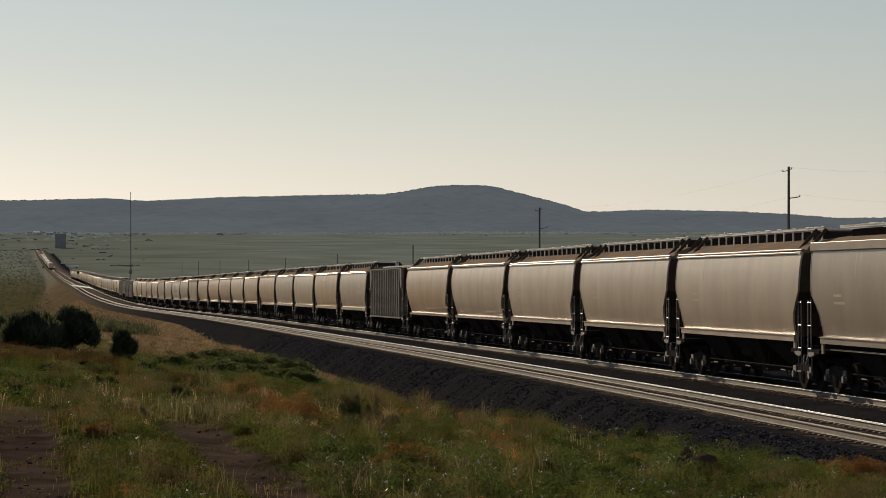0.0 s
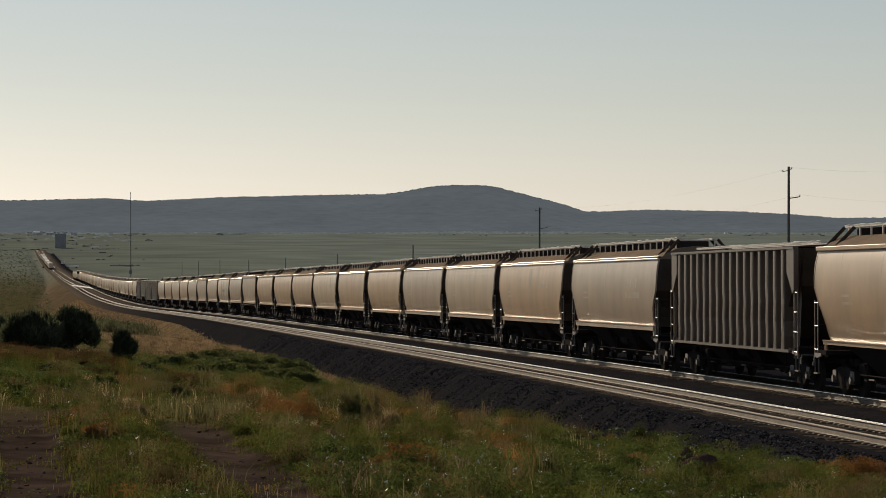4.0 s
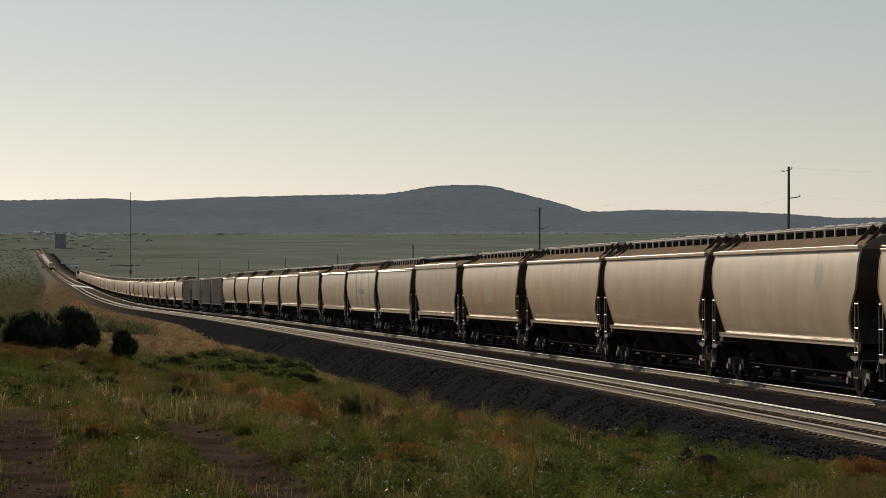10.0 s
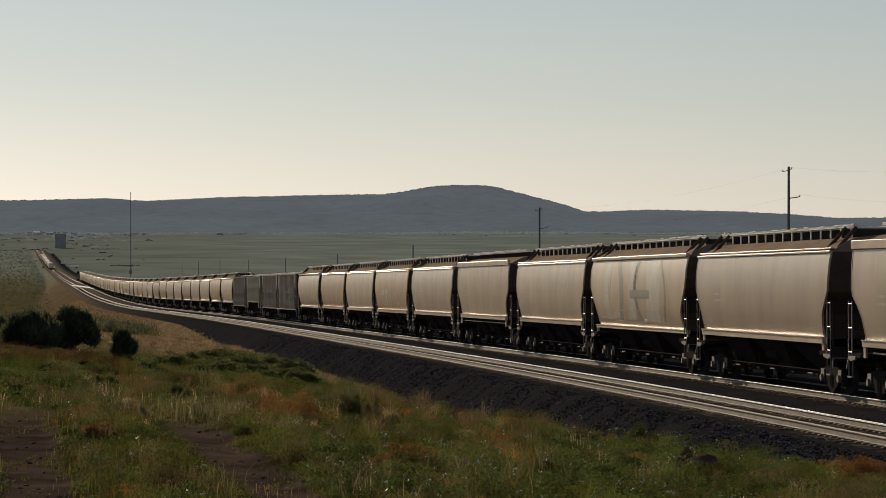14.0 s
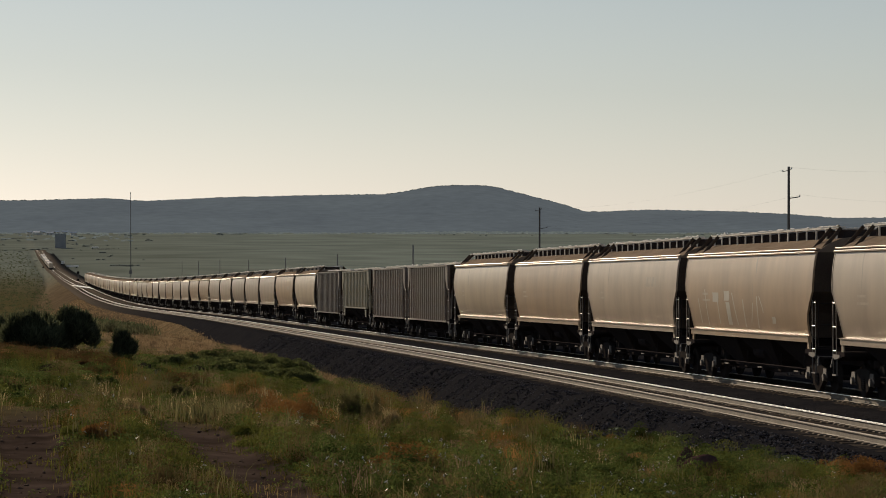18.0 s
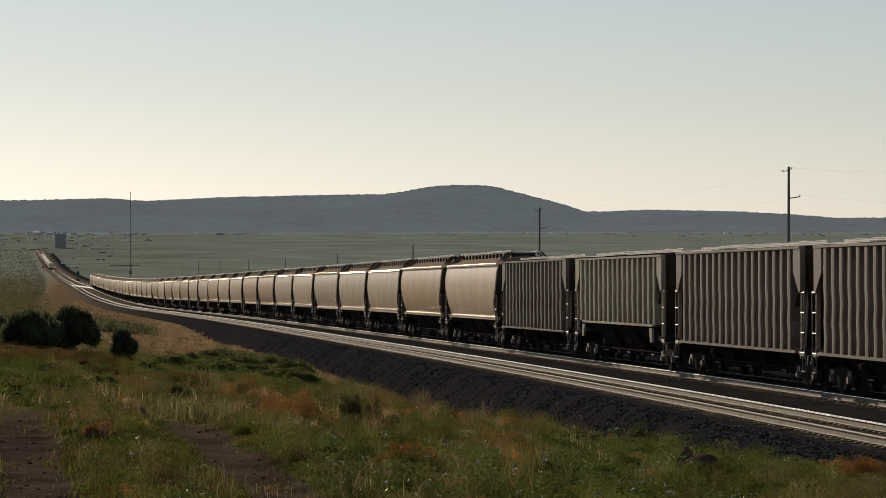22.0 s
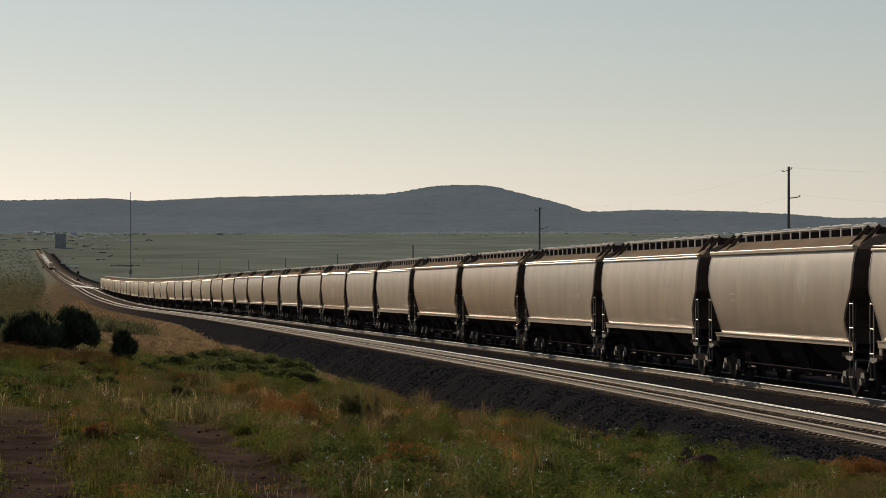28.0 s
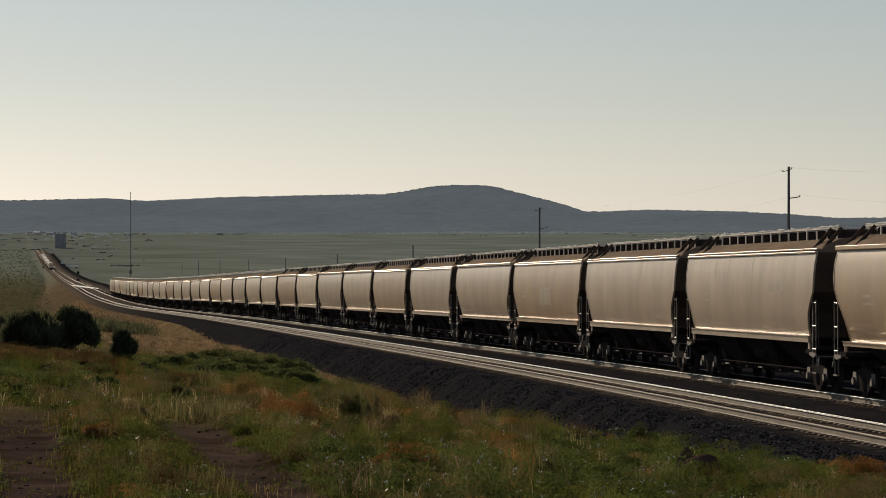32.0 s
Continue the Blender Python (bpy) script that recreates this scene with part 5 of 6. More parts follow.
    mh = mw * rng.uniform(0.65, 1.15, len(mx)) * (1 - 0.35 * smooth(45, 70, my))
    kinds = ("leaf", "fresh", "dry", "rust", "sage", "straw", "pink")
    shares = np.array((0.20, 0.30, 0.30, 0.035, 0.08, 0.05, 0.03))[None] + m_leafy[:, None] * np.array((0.9, 0.25, 0.0, 0.0, -0.05, -0.02, 0.06))[None]
    shares = shares + m_dry[:, None] * np.array((-0.12, 0.0, 0.5, 0.05, 0.12, 0.2, 0.03))[None] + m_rust[:, None] * np.array((0.0, 0.0, 0.1, 1.2, 0.0, 0.0, 0.0))[None]
    shares = np.cumsum(np.clip(shares, 0.005, None), axis=1)
    pick = (rng.random(len(mx))[:, None] * shares[:, -1:] > shares).sum(axis=1)
    for i, (kind, mat, size, lush, label) in enumerate(zip(kinds, (LEAF, FRESH, DRY, RUSTW, SAGE, STRAW, PINK), (0.013, 0.011, 0.009, 0.008, 0.010, 0.007, 0.008), (420, 300, 160, 480, 220, 30, 260),
                                                ("leafy green weed mounds", "yellow-green grass mounds", "dry grass tussocks", "rust-brown feathery weed mounds", "grey-green sage tufts", "pale straw tufts with seed heads", "pinkish dry weed mounds"))):
        m = pick == i
        pieces = [leaves(mx[m], my[m], mz[m], mh[m] * 0.95, mw[m], size, lush, rng)]
        if kind != "leaf":
            n = {"fresh": 50, "dry": 90, "rust": 40, "sage": 50, "straw": 40, "pink": 30}[kind]
            pieces.append(blades(mx[m], my[m], mz[m], mh[m] * 1.2, 0.09, 0.9, 0.0055, n, rng))
        stuff(kind + "_mounds", pieces, mat, label + " on the verge")
    # grey sage and pale seed heads
    pick = rng.random(len(x)) < 0.3 * inside(x, y, ((-1.45, 50.5, 0.5, 2.6), (-3.2, 38, 0.5, 1.6))) + 0.003
    stuff("sage_brush", [blades(x[pick], y[pick], z[pick], rng.uniform(0.25, 0.5, pick.sum()), 0.09, 0.5, 0.008, 14, rng)], SAGE, "grey-green sage brush stems")
    tall = rng.random(len(x)) < (0.001 + 0.03 * dry) * (y < 60)
    stuff("straw_stalks", [blades(x[tall], y[tall], z[tall], rng.uniform(0.22, 0.42, tall.sum()), 0.06, 0.6, 0.0045, 5, rng)], STRAW, "tall pale straw stalks standing above the grass")
    fl = rng.random(len(x)) < (0.003 + 0.012 * leafy) * (y < 46)
    stuff("white_flowers", [leaves(x[fl], y[fl], z[fl] + 0.2, rng.uniform(0.03, 0.1, fl.sum()), 0.03, 0.015, 4, rng, False)], FLOWER, "small white wild flowers among the weeds")
    # grass on the bank below the ballast and on the ground beyond the verge
    a = rng.uniform(95, 700, 26000)
    lat = -rng.uniform(3.2, 26, 26000)
    keep = rng.random(26000) < np.where(a < 350, 1.0, 0.55)
    a, lat = a[keep], lat[keep]
    th = np.interp(a, CH, _th)
    bx, by = np.interp(a, CH, TX) + np.cos(th) * lat, np.interp(a, CH, TY) - np.sin(th) * lat
    bz, bs, bu, be, _, _ = ground_height(bx, by)
    keep = be > np.interp(a, (120, 160, 215, 270), (4.4, 4.3, 3.3, 2.75)) + rng.normal(0, 0.35, len(a))
    bx, by, bz = bx[keep], by[keep], bz[keep]
    stuff("bank_grass", [blades(bx, by, bz, rng.uniform(0.08, 0.22, len(bx)), 0.3, 1.1, np.repeat(0.014 + 0.00007 * by, 11), 11, rng)], BANKG, "dry brown grass on the railway bank")
    # tussocks of the field left of the line
    k = 60000
    a, d = np.radians(rng.uniform(-9.3, -6.0, k)), 1 / rng.uniform(1 / 3000, 1 / 85, k)
    fx, fy = np.sin(a) * d, np.cos(a) * d
    fz, fs, fu, _, _, _ = ground_height(fx, fy)
    patch = wobble(fx, fy, 14, 51) + 0.6 * wobble(fx, fy, 5, 52)
    for name, keep, mat, label in (("field_weeds", (fu > 9) & (fy > 105) & (patch > 0.1), FIELDW, "green weeds in patches over the field"), ("field_tussocks", (fu > 9) & (fy > 105) & (patch < -0.2), FIELDG, "brown grass tussocks over the field"), ("field_shrubs", (fu > 12) & (fy > 105) & (rng.random(k) < 0.02), FIELDW, "low dark shrubs dotted over the field")):
        hh = rng.uniform(0.15, 0.4, keep.sum()) * (1 + 0.0009 * fy[keep]) * (1.8 if name == "field_shrubs" else 1.0)
        stuff(name, [blades(fx[keep], fy[keep], fz[keep], hh, 0.35, 1.1, np.repeat(0.012 + 0.00016 * fy[keep], 5), 5, rng)], mat, label)
    # loose stones on the shoulder
    k = 34000
    a, lat = 18 + 150 * rng.random(k) ** 1.3, -rng.uniform(1.7, 5.2, k)
    lat = np.where(rng.random(k) < 0.2, rng.uniform(1.4, 3.6, k), lat)
    th = np.interp(a, CH, _th)
    hb = np.interp(lat, (-5.4, -4.6, -3.8, -2.45, -2.2, 1.5, 2.2, 2.5, 3.6), (-2.5, -1.75, -1.2, -0.28, -0.215, -0.197, -0.23, -0.42, -0.25))
    c = np.stack((np.interp(a, CH, TX) + np.cos(th) * lat, np.interp(a, CH, TY) - np.sin(th) * lat, np.interp(a, CH, TZ) + hb + 0.01), 1)
    d = rng.normal(0, 1, (k, 6, 3)) * 0.25 + np.array([[1, 0, 0], [-1, 0, 0], [0, 1, 0], [0, -1, 0], [0, 0, 0.8], [0, 0, -0.8]])[None]
    v = c[:, None, :] + d * rng.uniform(0.018, 0.045, (k, 1, 1))
    t = np.array([[0, 2, 4], [2, 1, 4], [1, 3, 4], [3, 0, 4], [2, 0, 5], [1, 2, 5], [3, 1, 5], [0, 3, 5]])[None] + (np.arange(k) * 6)[:, None, None]
    stuff("ballast_stones", [(v.reshape(-1, 3), t.reshape(-1, 3))], STONE, "loose dark ballast stones on the shoulder")
    # the second set is pale in place of glints on the dark stone
    for name, k, mat, lo, hi, label in (("shoulder_stones", 42000, STONE, 0.012, 0.038, "dark crushed stones spilled below the ballast bank"), ("pale_stones", 4200, GLINT_STONE, 0.006, 0.018, "pale stones standing in for glints on the dark ballast")):
        sx, sy = scatter(k, 26, 95, rng)
        sz, ss_, su, se, _, _ = ground_height(sx, sy)
        keep = (su > 2.3) & (se < np.interp(ss_, (0, 8, 14, 24, 40), (7.6, 8.2, 10.4, 10.6, 9.4)))
        hb = np.interp(se, (2.2, 2.45, 3.8, 4.6, 5.4), (-0.215, -0.28, -1.2, -1.75, -2.5)) + np.interp(ss_, CH, TZ)
        c = np.stack((sx, sy, np.maximum(sz, hb) + 0.01), 1)[keep]
        k = len(c)
        d = rng.normal(0, 1, (k, 6, 3)) * 0.25 + np.array([[1, 0, 0], [-1, 0, 0], [0, 1, 0], [0, -1, 0], [0, 0, 0.8], [0, 0, -0.8]])[None]
        v = c[:, None, :] + d * rng.uniform(lo, hi, (k, 1, 1))
        t = np.array([[0, 2, 4], [2, 1, 4], [1, 3, 4], [3, 0, 4], [2, 0, 5], [1, 2, 5], [3, 1, 5], [0, 3, 5]])[None] + (np.arange(k) * 6)[:, None, None]
        stuff(name, [(v.reshape(-1, 3), t.reshape(-1, 3))], mat, label)
    px_, py_ = scatter(3500, 19, 38, rng)
    pz_, _, _, _, pr, _ = ground_height(px_, py_)
    keep = pr < 0.5
    c = np.stack((px_[keep], py_[keep], pz_[keep] + 0.004), 1)
    k = len(c)
    d = rng.normal(0, 1, (k, 6, 3)) * 0.25 + np.array([[1, 0, 0], [-1, 0, 0], [0, 1, 0], [0, -1, 0], [0, 0, 0.6], [0, 0, -0.6]])[None]
    v = c[:, None, :] + d * (0.006 + 0.03 * rng.random((k, 1, 1)) ** 4)
    t = np.array([[0, 2, 4], [2, 1, 4], [1, 3, 4], [3, 0, 4], [2, 0, 5], [1, 2, 5], [3, 1, 5], [0, 3, 5]])[None] + (np.arange(k) * 6)[:, None, None]
    stuff("rut_pebbles", [(v.reshape(-1, 3), t.reshape(-1, 3))], PEBBLE, "small brown stones lying in the wheel ruts")
    build_bushes(rng)
    build_rocks(rng)
    build_scrub(rng)


def make_juniper(px, py, width, height, lobes, rng, label, mat, tips=1.0, spire=1.35):
    rng = np.random.default_rng(int(py * 10))
    base = ground_point(px, py)
    tree = tagged(new("juniper_bush"), label, "bush", "bushes on the verge")
    tree.location = base
    bm = bmesh.new()
    for i in range(5):
        a = i * 1.26 + rng.random()
        r = width * 0.22 * rng.uniform(0.6, 1.2)
        k = Vector((math.cos(a) * r * 0.4, math.sin(a) * r * 0.4, height * 0.3))
        e = Vector((math.cos(a) * r, math.sin(a) * r, height * rng.uniform(0.55, 0.8)))
        rod(bm, (0, 0, -0.1), k, 0.05 * height, 0.03 * height, 6)
        rod(bm, k, e, 0.03 * height, 0.008 * height, 6)
    part("trunk", bm, BARK, tree)
    vs, ts, n = [], [], 0
    for i in range(lobes):
        a, r = rng.uniform(0, 6.283), width * 0.36 * math.sqrt(rng.random())
        lx, ly = math.cos(a) * r, math.sin(a) * r
        top = height * (1.0 - (0.55 if spire < 2 else 0.22) * (r / (width * 0.4)) ** 2) * rng.uniform(0.75 if spire < 2 else 0.35, 1.05)
        size = width * rng.uniform(0.07, 0.13) * (1.35 / spire) ** 0.8
        k = 300
        d = rng.normal(0, 1, (k, 3))
        d /= np.linalg.norm(d, axis=1)[:, None]
        q = np.array((lx, ly, max(size * 0.6, top - size * (spire - 0.1))))[None] + d * (size * rng.uniform(0.55, 1.15, k))[:, None] * np.array((1, 1, spire))[None]
        q[:, 2] = np.clip(q[:, 2], 0.02, None)
        tip = d * np.array((0.7, 0.7, 0.5))[None] + np.array((0, 0, 0.8))[None] + rng.normal(0, 0.35, (k, 3))
        tip = tip / np.linalg.norm(tip, axis=1)[:, None] * rng.uniform(0.05, 0.11, k)[:, None] * (0.6 + 0.4 * width) * tips
        sidew = np.cross(tip, rng.normal(0, 1, (k, 3)))
        sidew = sidew / np.linalg.norm(sidew, axis=1)[:, None] * 0.018 * (0.6 + 0.4 * width)
        vs.append(np.stack((q - sidew, q + sidew, q + tip), 1).reshape(-1, 3))
        ts.append((np.arange(k * 3) + n).reshape(-1, 3))
        n += k * 3
    crown = new("crown", tri_mesh("crown", np.concatenate(vs), np.concatenate(ts), mat))
    crown.parent = tree
    return tree


def build_bushes(rng):
    make_juniper(-9.65, 68.6, 2.0, 0.86, 84, rng, "wide dark green juniper bush on the grassy verge", JUNIPER, 1.25, 1.6)
    make_juniper(-8.82, 69.2, 1.4, 1.0, 70, rng, "dark green juniper bush growing against a wider one", JUNIPER, 1.25, 1.6)
    make_juniper(-6.95, 62.8, 0.88, 0.66, 19, rng, "small dark green juniper bush with pointed tips", JUNIPER, 1.5, 2.2)
    make_juniper(-12.35, 80, 1.0, 0.55, 22, rng, "dark green juniper bush at the edge of the verge", JUNIPER)
    for kind, spots in CLUMPS.items():
        for x, y, w, h in spots:
            make_clump(kind, x, y, w, h, rng)


# kind: foliage, stems, leaf size, share of leaves, words
CLUMP_KIND = {
    "rust": (RUSTW, RUSTW, 0.012, 0.8, "rust-brown feathery dead weed clump among green weeds"),
    "sage": (SAGE, SAGE, 0.013, 0.5, "grey-green upright sage clump in tan grass"),
    "pinkish": (PINK, STRAW, 0.010, 0.5, "pinkish dry weed clump with pale stalks"),
    "leafy": (LEAF, GRASS, 0.015, 0.55, "dark green leafy weed clump on the verge"),
    "fresh": (FRESH, FRESH, 0.012, 0.25, "bright yellow-green grass clump beside a wheel rut"),
    "straw": (DRY, STRAW, 0.008, 0.1, "clump of tall straw-coloured grass"),
    "shrub": (MASS, SHRUB, 0.026, 0.85, "low pale green shrub below the railway bank"),
    "dark": (LEAF, LEAF, 0.018, 0.8, "low dark green shrub in a hollow of the verge"),
    "brown": (BROWNW, BROWNW, 0.014, 0.75, "low brown mounded shrub in front of juniper bushes"),
}
CLUMPS = {}
CLUMPS["rust"] = ((-2.48, 41.8, 0.5, 0.36), (-1.95, 39.2, 0.56, 0.54), (-1.72, 38.6, 0.46, 0.46), (-2.25, 39.8, 0.45, 0.48), (-0.36, 29.0, 0.5, 0.36), (-0.22, 31.0, 0.42, 0.36), (-0.56, 28.2, 0.32, 0.26), (0.60, 38.6, 0.6, 0.2), (5.35, 36.3, 0.55, 0.36), (5.0, 37.0, 0.4, 0.26), (-4.35, 35.5, 0.4, 0.14), (-3.53, 30.3, 0.35, 0.2), (-0.55, 43.6, 0.75, 0.24), (-1.45, 36.0, 0.3, 0.22), (-2.9, 47, 0.5, 0.2))
CLUMPS["sage"] = ((-1.34, 41.9, 0.34, 0.56), (-1.05, 42.4, 0.3, 0.46), (-1.25, 38.0, 0.25, 0.3), (-0.95, 40.6, 0.3, 0.34), (-4.0, 44.5, 0.35, 0.26), (-0.3, 44, 0.5, 0.22))
CLUMPS["pinkish"] = ((1.88, 35.2, 0.42, 0.22), (2.2, 35.8, 0.3, 0.16), (0.34, 28.8, 0.2, 0.15), (2.70, 31.0, 0.32, 0.17), (-1.35, 34.2, 0.3, 0.24), (0.55, 43.0, 0.6, 0.2), (4.67, 32.4, 0.35, 0.2), (3.4, 32.0, 0.3, 0.14), (-4.0, 37.5, 0.4, 0.2))
CLUMPS["leafy"] = ((-0.88, 28.3, 0.5, 0.2), (-1.15, 29.4, 0.4, 0.2), (-0.55, 30.3, 0.5, 0.22), (-0.1, 29.2, 0.5, 0.2), (0.67, 29.5, 0.6, 0.18), (1.3, 30.5, 0.6, 0.18), (1.0, 33.2, 0.6, 0.22), (1.75, 31.2, 0.5, 0.2), (0.25, 32.4, 0.5, 0.2), (2.2, 33.6, 0.5, 0.2), (2.92, 42.0, 0.5, 0.34), (3.1, 41.2, 0.5, 0.26), (2.4, 29.4, 0.5, 0.2), (3.2, 34.8, 0.5, 0.2), (3.9, 33.4, 0.6, 0.2), (3.1, 28.9, 0.5, 0.16), (-0.1, 37.4, 0.5, 0.2), (4.4, 35.4, 0.5, 0.2), (1.5, 38.2, 0.6, 0.15), (-1.0, 32.0, 0.4, 0.2))
CLUMPS["fresh"] = ((-2.05, 32.6, 0.5, 0.12), (-2.3, 34.4, 0.5, 0.14), (-3.95, 32.5, 0.5, 0.12), (-3.8, 30.6, 0.5, 0.13), (-3.1, 29.2, 0.5, 0.12), (-4.6, 37.0, 0.6, 0.14), (-5.6, 38.5, 0.6, 0.15), (-2.6, 37.0, 0.5, 0.16), (-3.4, 31.6, 0.5, 0.10), (1.7, 29.0, 0.4, 0.18), (3.5, 36.8, 0.5, 0.2), (0.95, 36.5, 0.5, 0.2), (2.6, 37.6, 0.5, 0.16))
CLUMPS["straw"] = ((-3.18, 39.5, 0.45, 0.34), (-2.85, 40.4, 0.4, 0.3), (-3.5, 40.6, 0.4, 0.28), (-2.12, 35.4, 0.36, 0.26), (-1.95, 37.0, 0.4, 0.28), (-1.6, 36.6, 0.3, 0.26), (0.3, 38.5, 0.35, 0.22), (-0.75, 41.0, 0.4, 0.3), (-4.4, 40.5, 0.4, 0.22), (-4.6, 38.0, 0.3, 0.2), (4.2, 37.2, 0.4, 0.2))
CLUMPS["shrub"] = ((-3.4, 66.5, 0.8, 0.40), (-3.9, 67.5, 0.9, 0.34), (-4.5, 66.5, 1.0, 0.32), (-5.1, 68.0, 1.0, 0.36), (-4.8, 71.0, 1.1, 0.42), (-5.6, 66.0, 0.8, 0.26), (-4.1, 71.0, 0.9, 0.34), (-4.0, 63.5, 0.9, 0.24), (-4.9, 63.0, 0.9, 0.22), (-3.2, 63.0, 0.7, 0.26), (-5.9, 63.4, 0.8, 0.22), (-2.9, 60.5, 0.7, 0.22))
CLUMPS["dark"] = ((-5.76, 45.2, 0.5, 0.28), (-5.45, 46.5, 0.4, 0.24), (-6.3, 41.5, 0.7, 0.2), (-6.8, 44.5, 0.8, 0.2), (-5.88, 63.2, 0.6, 0.2), (-6.2, 60.6, 0.5, 0.14), (-5.25, 61.5, 0.5, 0.12), (-7.1, 52.6, 0.6, 0.12), (-3.38, 66.0, 0.42, 0.38), (-6.6, 47.5, 0.7, 0.16), (-8.2, 54.5, 0.8, 0.16), (-7.6, 49.0, 0.8, 0.18))
CLUMPS["brown"] = ((-6.24, 54.6, 0.5, 0.16), (-6.75, 55.5, 0.45, 0.12), (-7.7, 61.6, 1.1, 0.2), (-8.7, 62.5, 1.1, 0.2), (-9.6, 64.5, 1.1, 0.2), (-8.3, 58.0, 0.9, 0.15), (-7.3, 58.0, 0.7, 0.14), (-6.6, 57.6, 0.6, 0.14), (-9.0, 59.0, 1.0, 0.14), (-6.0, 50.5, 0.6, 0.14), (-4.5, 50.0, 0.7, 0.16))


def make_clump(kind, px, py, width, height, rng):
    """A weed or grass clump: upright stems and, between them, a loose mound of leaves."""
    leaf, stalk, size, share, words = CLUMP_KIND[kind]
    clump = tagged(new("weed_clump" if kind not in ("shrub", "dark", "brown") else "low_shrub"), words, "weed" if kind not in ("shrub", "dark", "brown") else "shrub", kind + " clumps")
    base = ground_point(px, py)
    clump.location = base
    width *= 1.3 if kind in ("rust", "dark", "brown") else 1.0
    height *= 0.95 if kind == "dark" else 1.35 if kind == "shrub" else 1.6 if kind == "brown" else 1.0
    width *= 1.3 if kind == "shrub" else 1.0
    n = 6 + int(9 * width)
    a, r = rng.uniform(0, 6.2832, n), width * 0.38 * np.sqrt(rng.random(n))
    x, y = np.cos(a) * r, np.sin(a) * r
    z = np.array([ground_point(px + i, py + j).z - base.z for i, j in zip(x, y)])
    top = height * rng.uniform(0.6, 1.05, n) * (1 - 0.45 * (r / (width * 0.4)) ** 2)
    count = int(420 * (1.25 - share))
    ob = new("stalk", tri_mesh("stalk", *blades(x, y, z, top, width * 0.10, 0.75, 0.005 if size < 0.02 else 0.009, count // 4, rng), stalk))
    ob.parent = clump
    ob = new("foliage", tri_mesh("foliage", *leaves(x, y, z, top * 0.95, width * 0.30, size, int(60 + 260 * share), rng), leaf))
    ob.parent = clump


def make_rock(x, y, w, d, h, mat, name, label, rng, tilt=0.0):
    bm = bmesh.new()
    bmesh.ops.create_icosphere(bm, subdivisions=3, radius=1)
    off = Vector(rng.uniform(-20, 20, 3).tolist())
    for v in bm.verts:
        f = 1 + 0.35 * noise.noise(v.co * 1.1 + off) + 0.12 * noise.noise(v.co * 3.5 + off)
        c = v.co * f
        v.co = Vector((c.x * w / 2, c.y * d / 2, c.z * h * 0.6 + h * 0.3))
    ob = part(name, bm, mat)
    ob.matrix_basis = Matrix.Translation(ground_point(x, y) - Vector((0, 0, 0.25 * h))) @ Matrix.Rotation(tilt, 4, "Y") @ Matrix.Rotation(rng.uniform(0, 3), 4, "Z")
    tagged(ob, label, "rock", "rocks on the verge")


def build_rocks(rng):
    make_rock(2.95, 33.0, 0.60, 0.5, 0.32, ROCK, "rock", "red-brown rock half hidden in green weeds", rng)
    for x, y, w in ((-7.1, 52.2, 0.55), (-6.2, 60.2, 0.5), (-5.2, 61.0, 0.45)):
        make_rock(x, y, w, 0.3, 0.16, ROCK_DARK, "rock", "low dark lava rock in the weeds", rng)
    make_rock(2.80, 33.3, 0.3, 0.3, 0.38, ROCK, "rock", "small red-brown rock leaning on a larger one", rng)
    make_rock(-0.5, 39.8, 0.24, 0.22, 0.22, ROCK_GREY, "rock", "grey weathered rock among tan grass", rng)
    make_rock(-5.45, 55.0, 0.24, 0.14, 0.2, ROCK_GREY, "rock", "pale slab of stone tilted among shrubs", rng, 0.5)
    make_rock(-5.17, 41.3, 0.16, 0.12, 0.17, ROCK_GREY, "rock", "small grey stone in the grass", rng)
    make_rock(7.0, 44.0, 0.4, 0.3, 0.2, ROCK, "rock", "red-brown rock beside the ballast bank", rng)


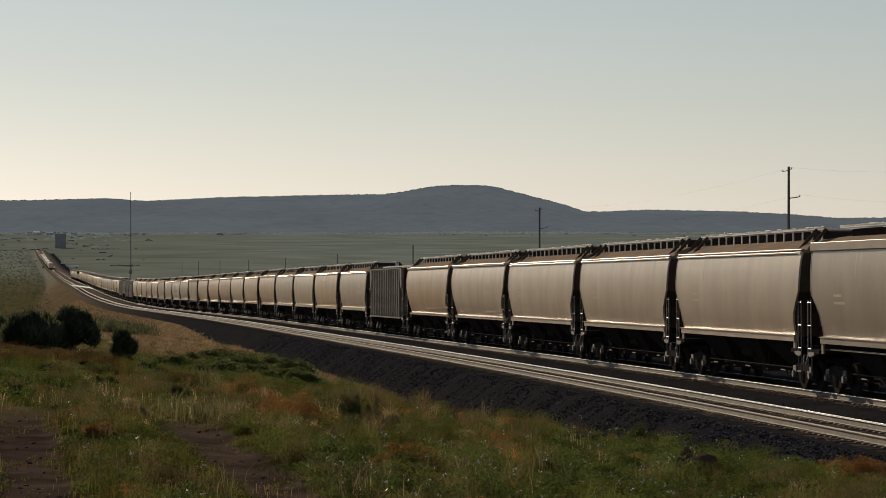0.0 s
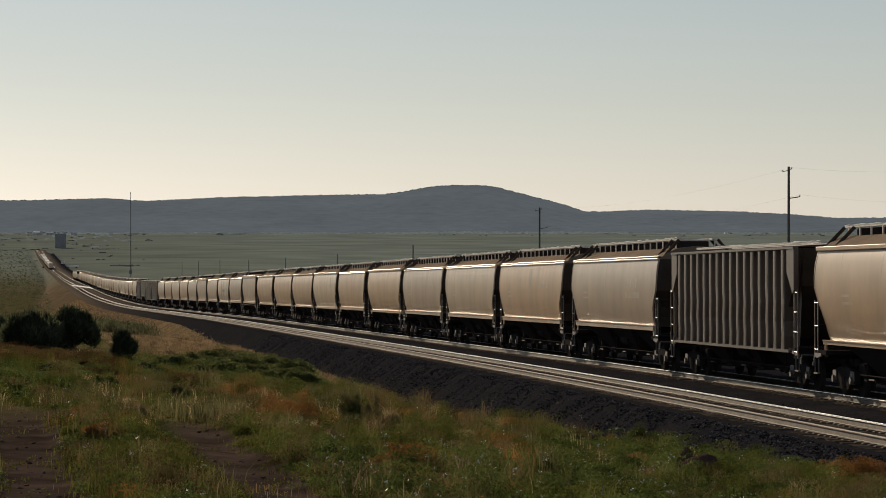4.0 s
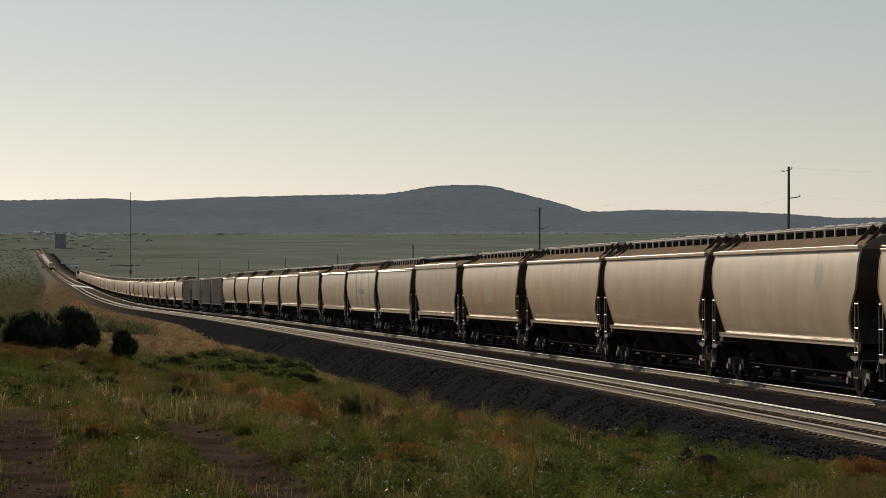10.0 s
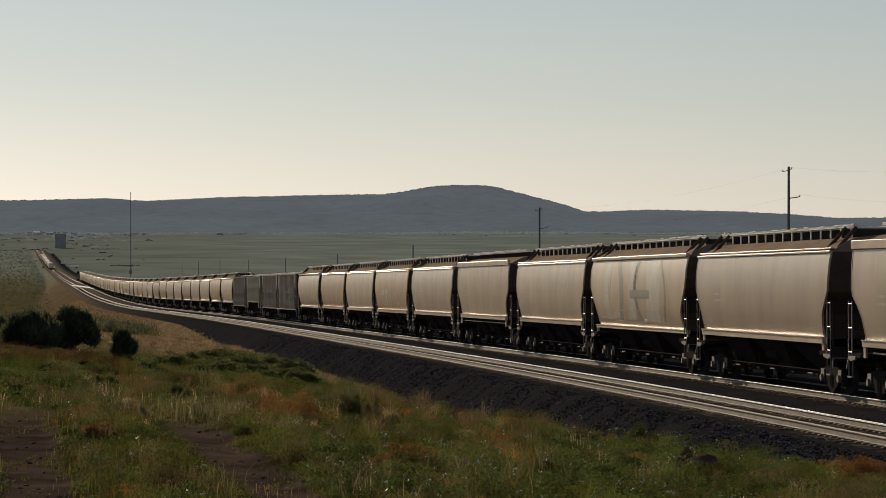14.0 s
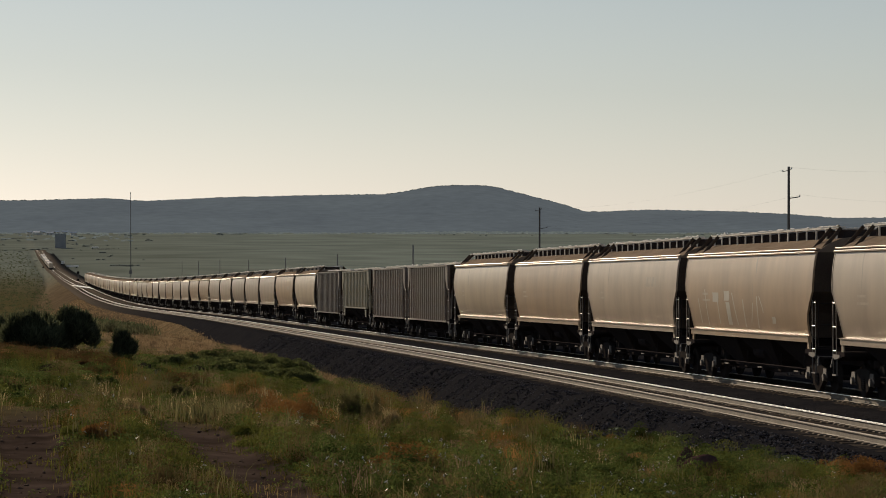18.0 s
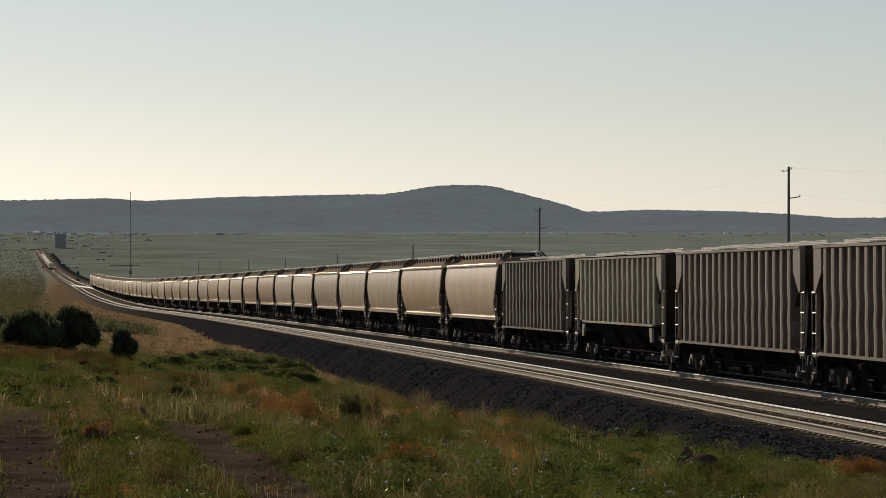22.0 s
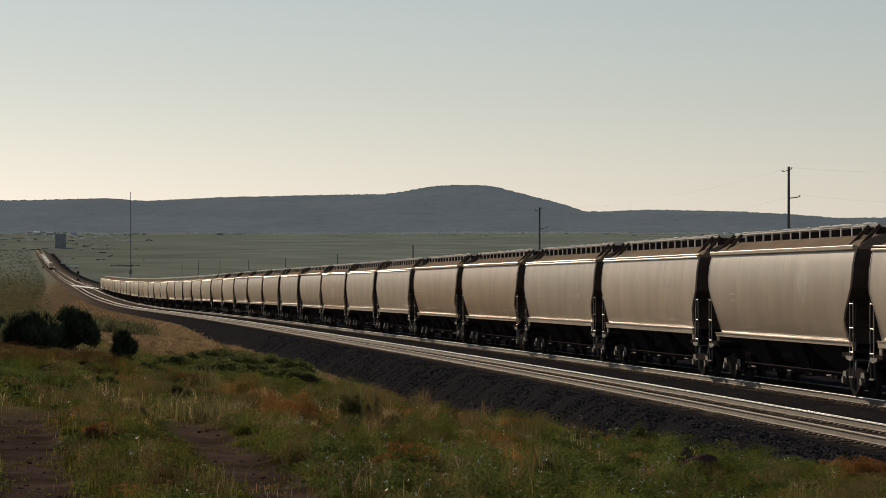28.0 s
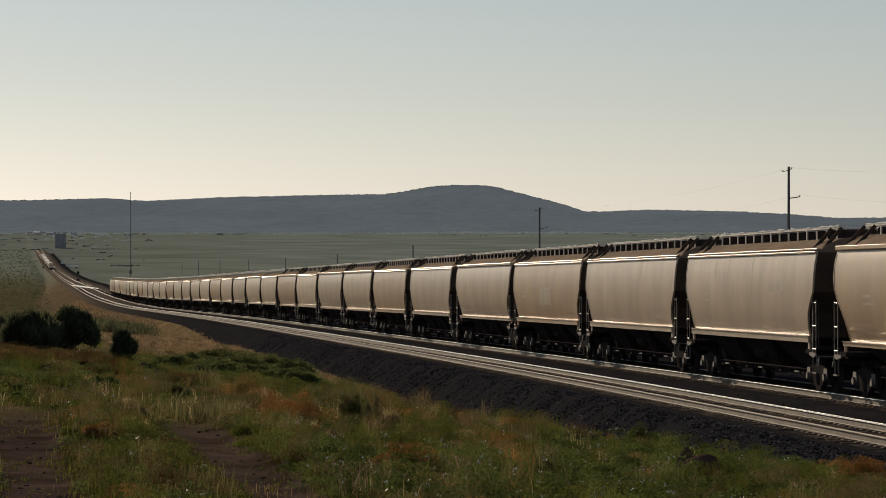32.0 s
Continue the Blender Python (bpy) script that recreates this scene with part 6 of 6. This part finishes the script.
def build_scrub(rng):
    """Scrub dotted over the far plain, and brush along the foot of the ridge."""
    dark = [(rng.uniform(-9, 9), rng.uniform(1300, 4000), 0.5) for _ in range(16)] + [(rng.uniform(-9, 9), rng.uniform(3850, 4150), 0.9) for _ in range(36)]
    dark += [(-9 + rng.random() * 3.2, rng.uniform(2400, 4150), 0.8) for _ in range(60)]
    dark += [(-6.4 + 0.035 * k, 2360 + 30 * rng.random(), 0.7) for k in range(9)] + [(-6.85 + 0.03 * k, 3050 + 20 * rng.random(), 0.5) for k in range(16)]
    pale = [(rng.uniform(-9, 9), rng.uniform(4040, 4165), 1.2) for _ in range(330)] + [(rng.uniform(-9, -6), rng.uniform(3500, 4200), 1.0) for _ in range(60)]
    pale += [(rng.uniform(-1, 3.5), rng.uniform(4080, 4170), 1.6) for _ in range(170)]
    for name, spots, mat, label in (("far_scrub", dark, FAR_TREE, "dark scrub dotted over the far plain"), ("foot_brush", pale, HAZE_TREE, "brush along the foot of the ridge, glowing faintly for haze")):
        vs, fs = [], []
        for a, d, k in spots:
            x, y = math.sin(math.radians(a)) * d, math.cos(math.radians(a)) * d
            z = ground_point(x, y).z
            for _ in range(rng.integers(1, 5)):
                w, h = rng.uniform(0.8, 2.8) * k, rng.uniform(0.6, 1.6) * k
                cx, cy = x + rng.normal() * w * 1.6, y + rng.normal() * w
                b = len(vs)
                for ring, (rr, zz) in enumerate(((1.0, -0.2), (1.05, 0.45), (0.6, 0.9))):
                    for j in range(7):
                        q = j * math.pi / 3.5 + 0.4 * ring
                        u = rr * w * rng.uniform(0.75, 1.2)
                        vs.append((cx + math.cos(q) * u, cy + math.sin(q) * u, z + h * (zz + 0.12 * rng.normal())))
                vs.append((cx, cy, z + h))
                for ring in (0, 7):
                    fs += [(b + ring + j, b + ring + (j + 1) % 7, b + ring + 7 + (j + 1) % 7, b + ring + 7 + j) for j in range(7)]
                fs += [(b + 14 + j, b + 14 + (j + 1) % 7, b + 21) for j in range(7)]
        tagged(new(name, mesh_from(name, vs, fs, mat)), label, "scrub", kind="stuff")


def build_crossover():
    """A pair of rails that lead from one track to the other."""
    cross = tagged(new("crossover"), "crossover rails joining the two tracks", "railway track", kind="structure")
    for g in (-0.7525, 0.7525):
        verts = []
        for k in range(31):
            f = k / 30
            s, lat = 1010 - 130 * f, SPACING * (f * f * (3 - 2 * f)) + g
            for dl, h in ((-0.07, -0.17), (-0.037, 0.004), (0.037, 0.004), (0.07, -0.17)):
                verts.append(line(s, lat + dl, h)[:])
        ob = new("rail", mesh_from("rail", verts, grid_faces(31, 4), RAIL_HEAD))
        ob.parent = cross


def build_all_structure():
    build_ground()
    build_ballast()
    build_hills()


build_all_structure()
for a_track, a_centre in build_rails():
    build_ties(a_track, a_centre)
build_train()
build_poles()
build_crossover()
build_far_things()
build_plants()
motions()
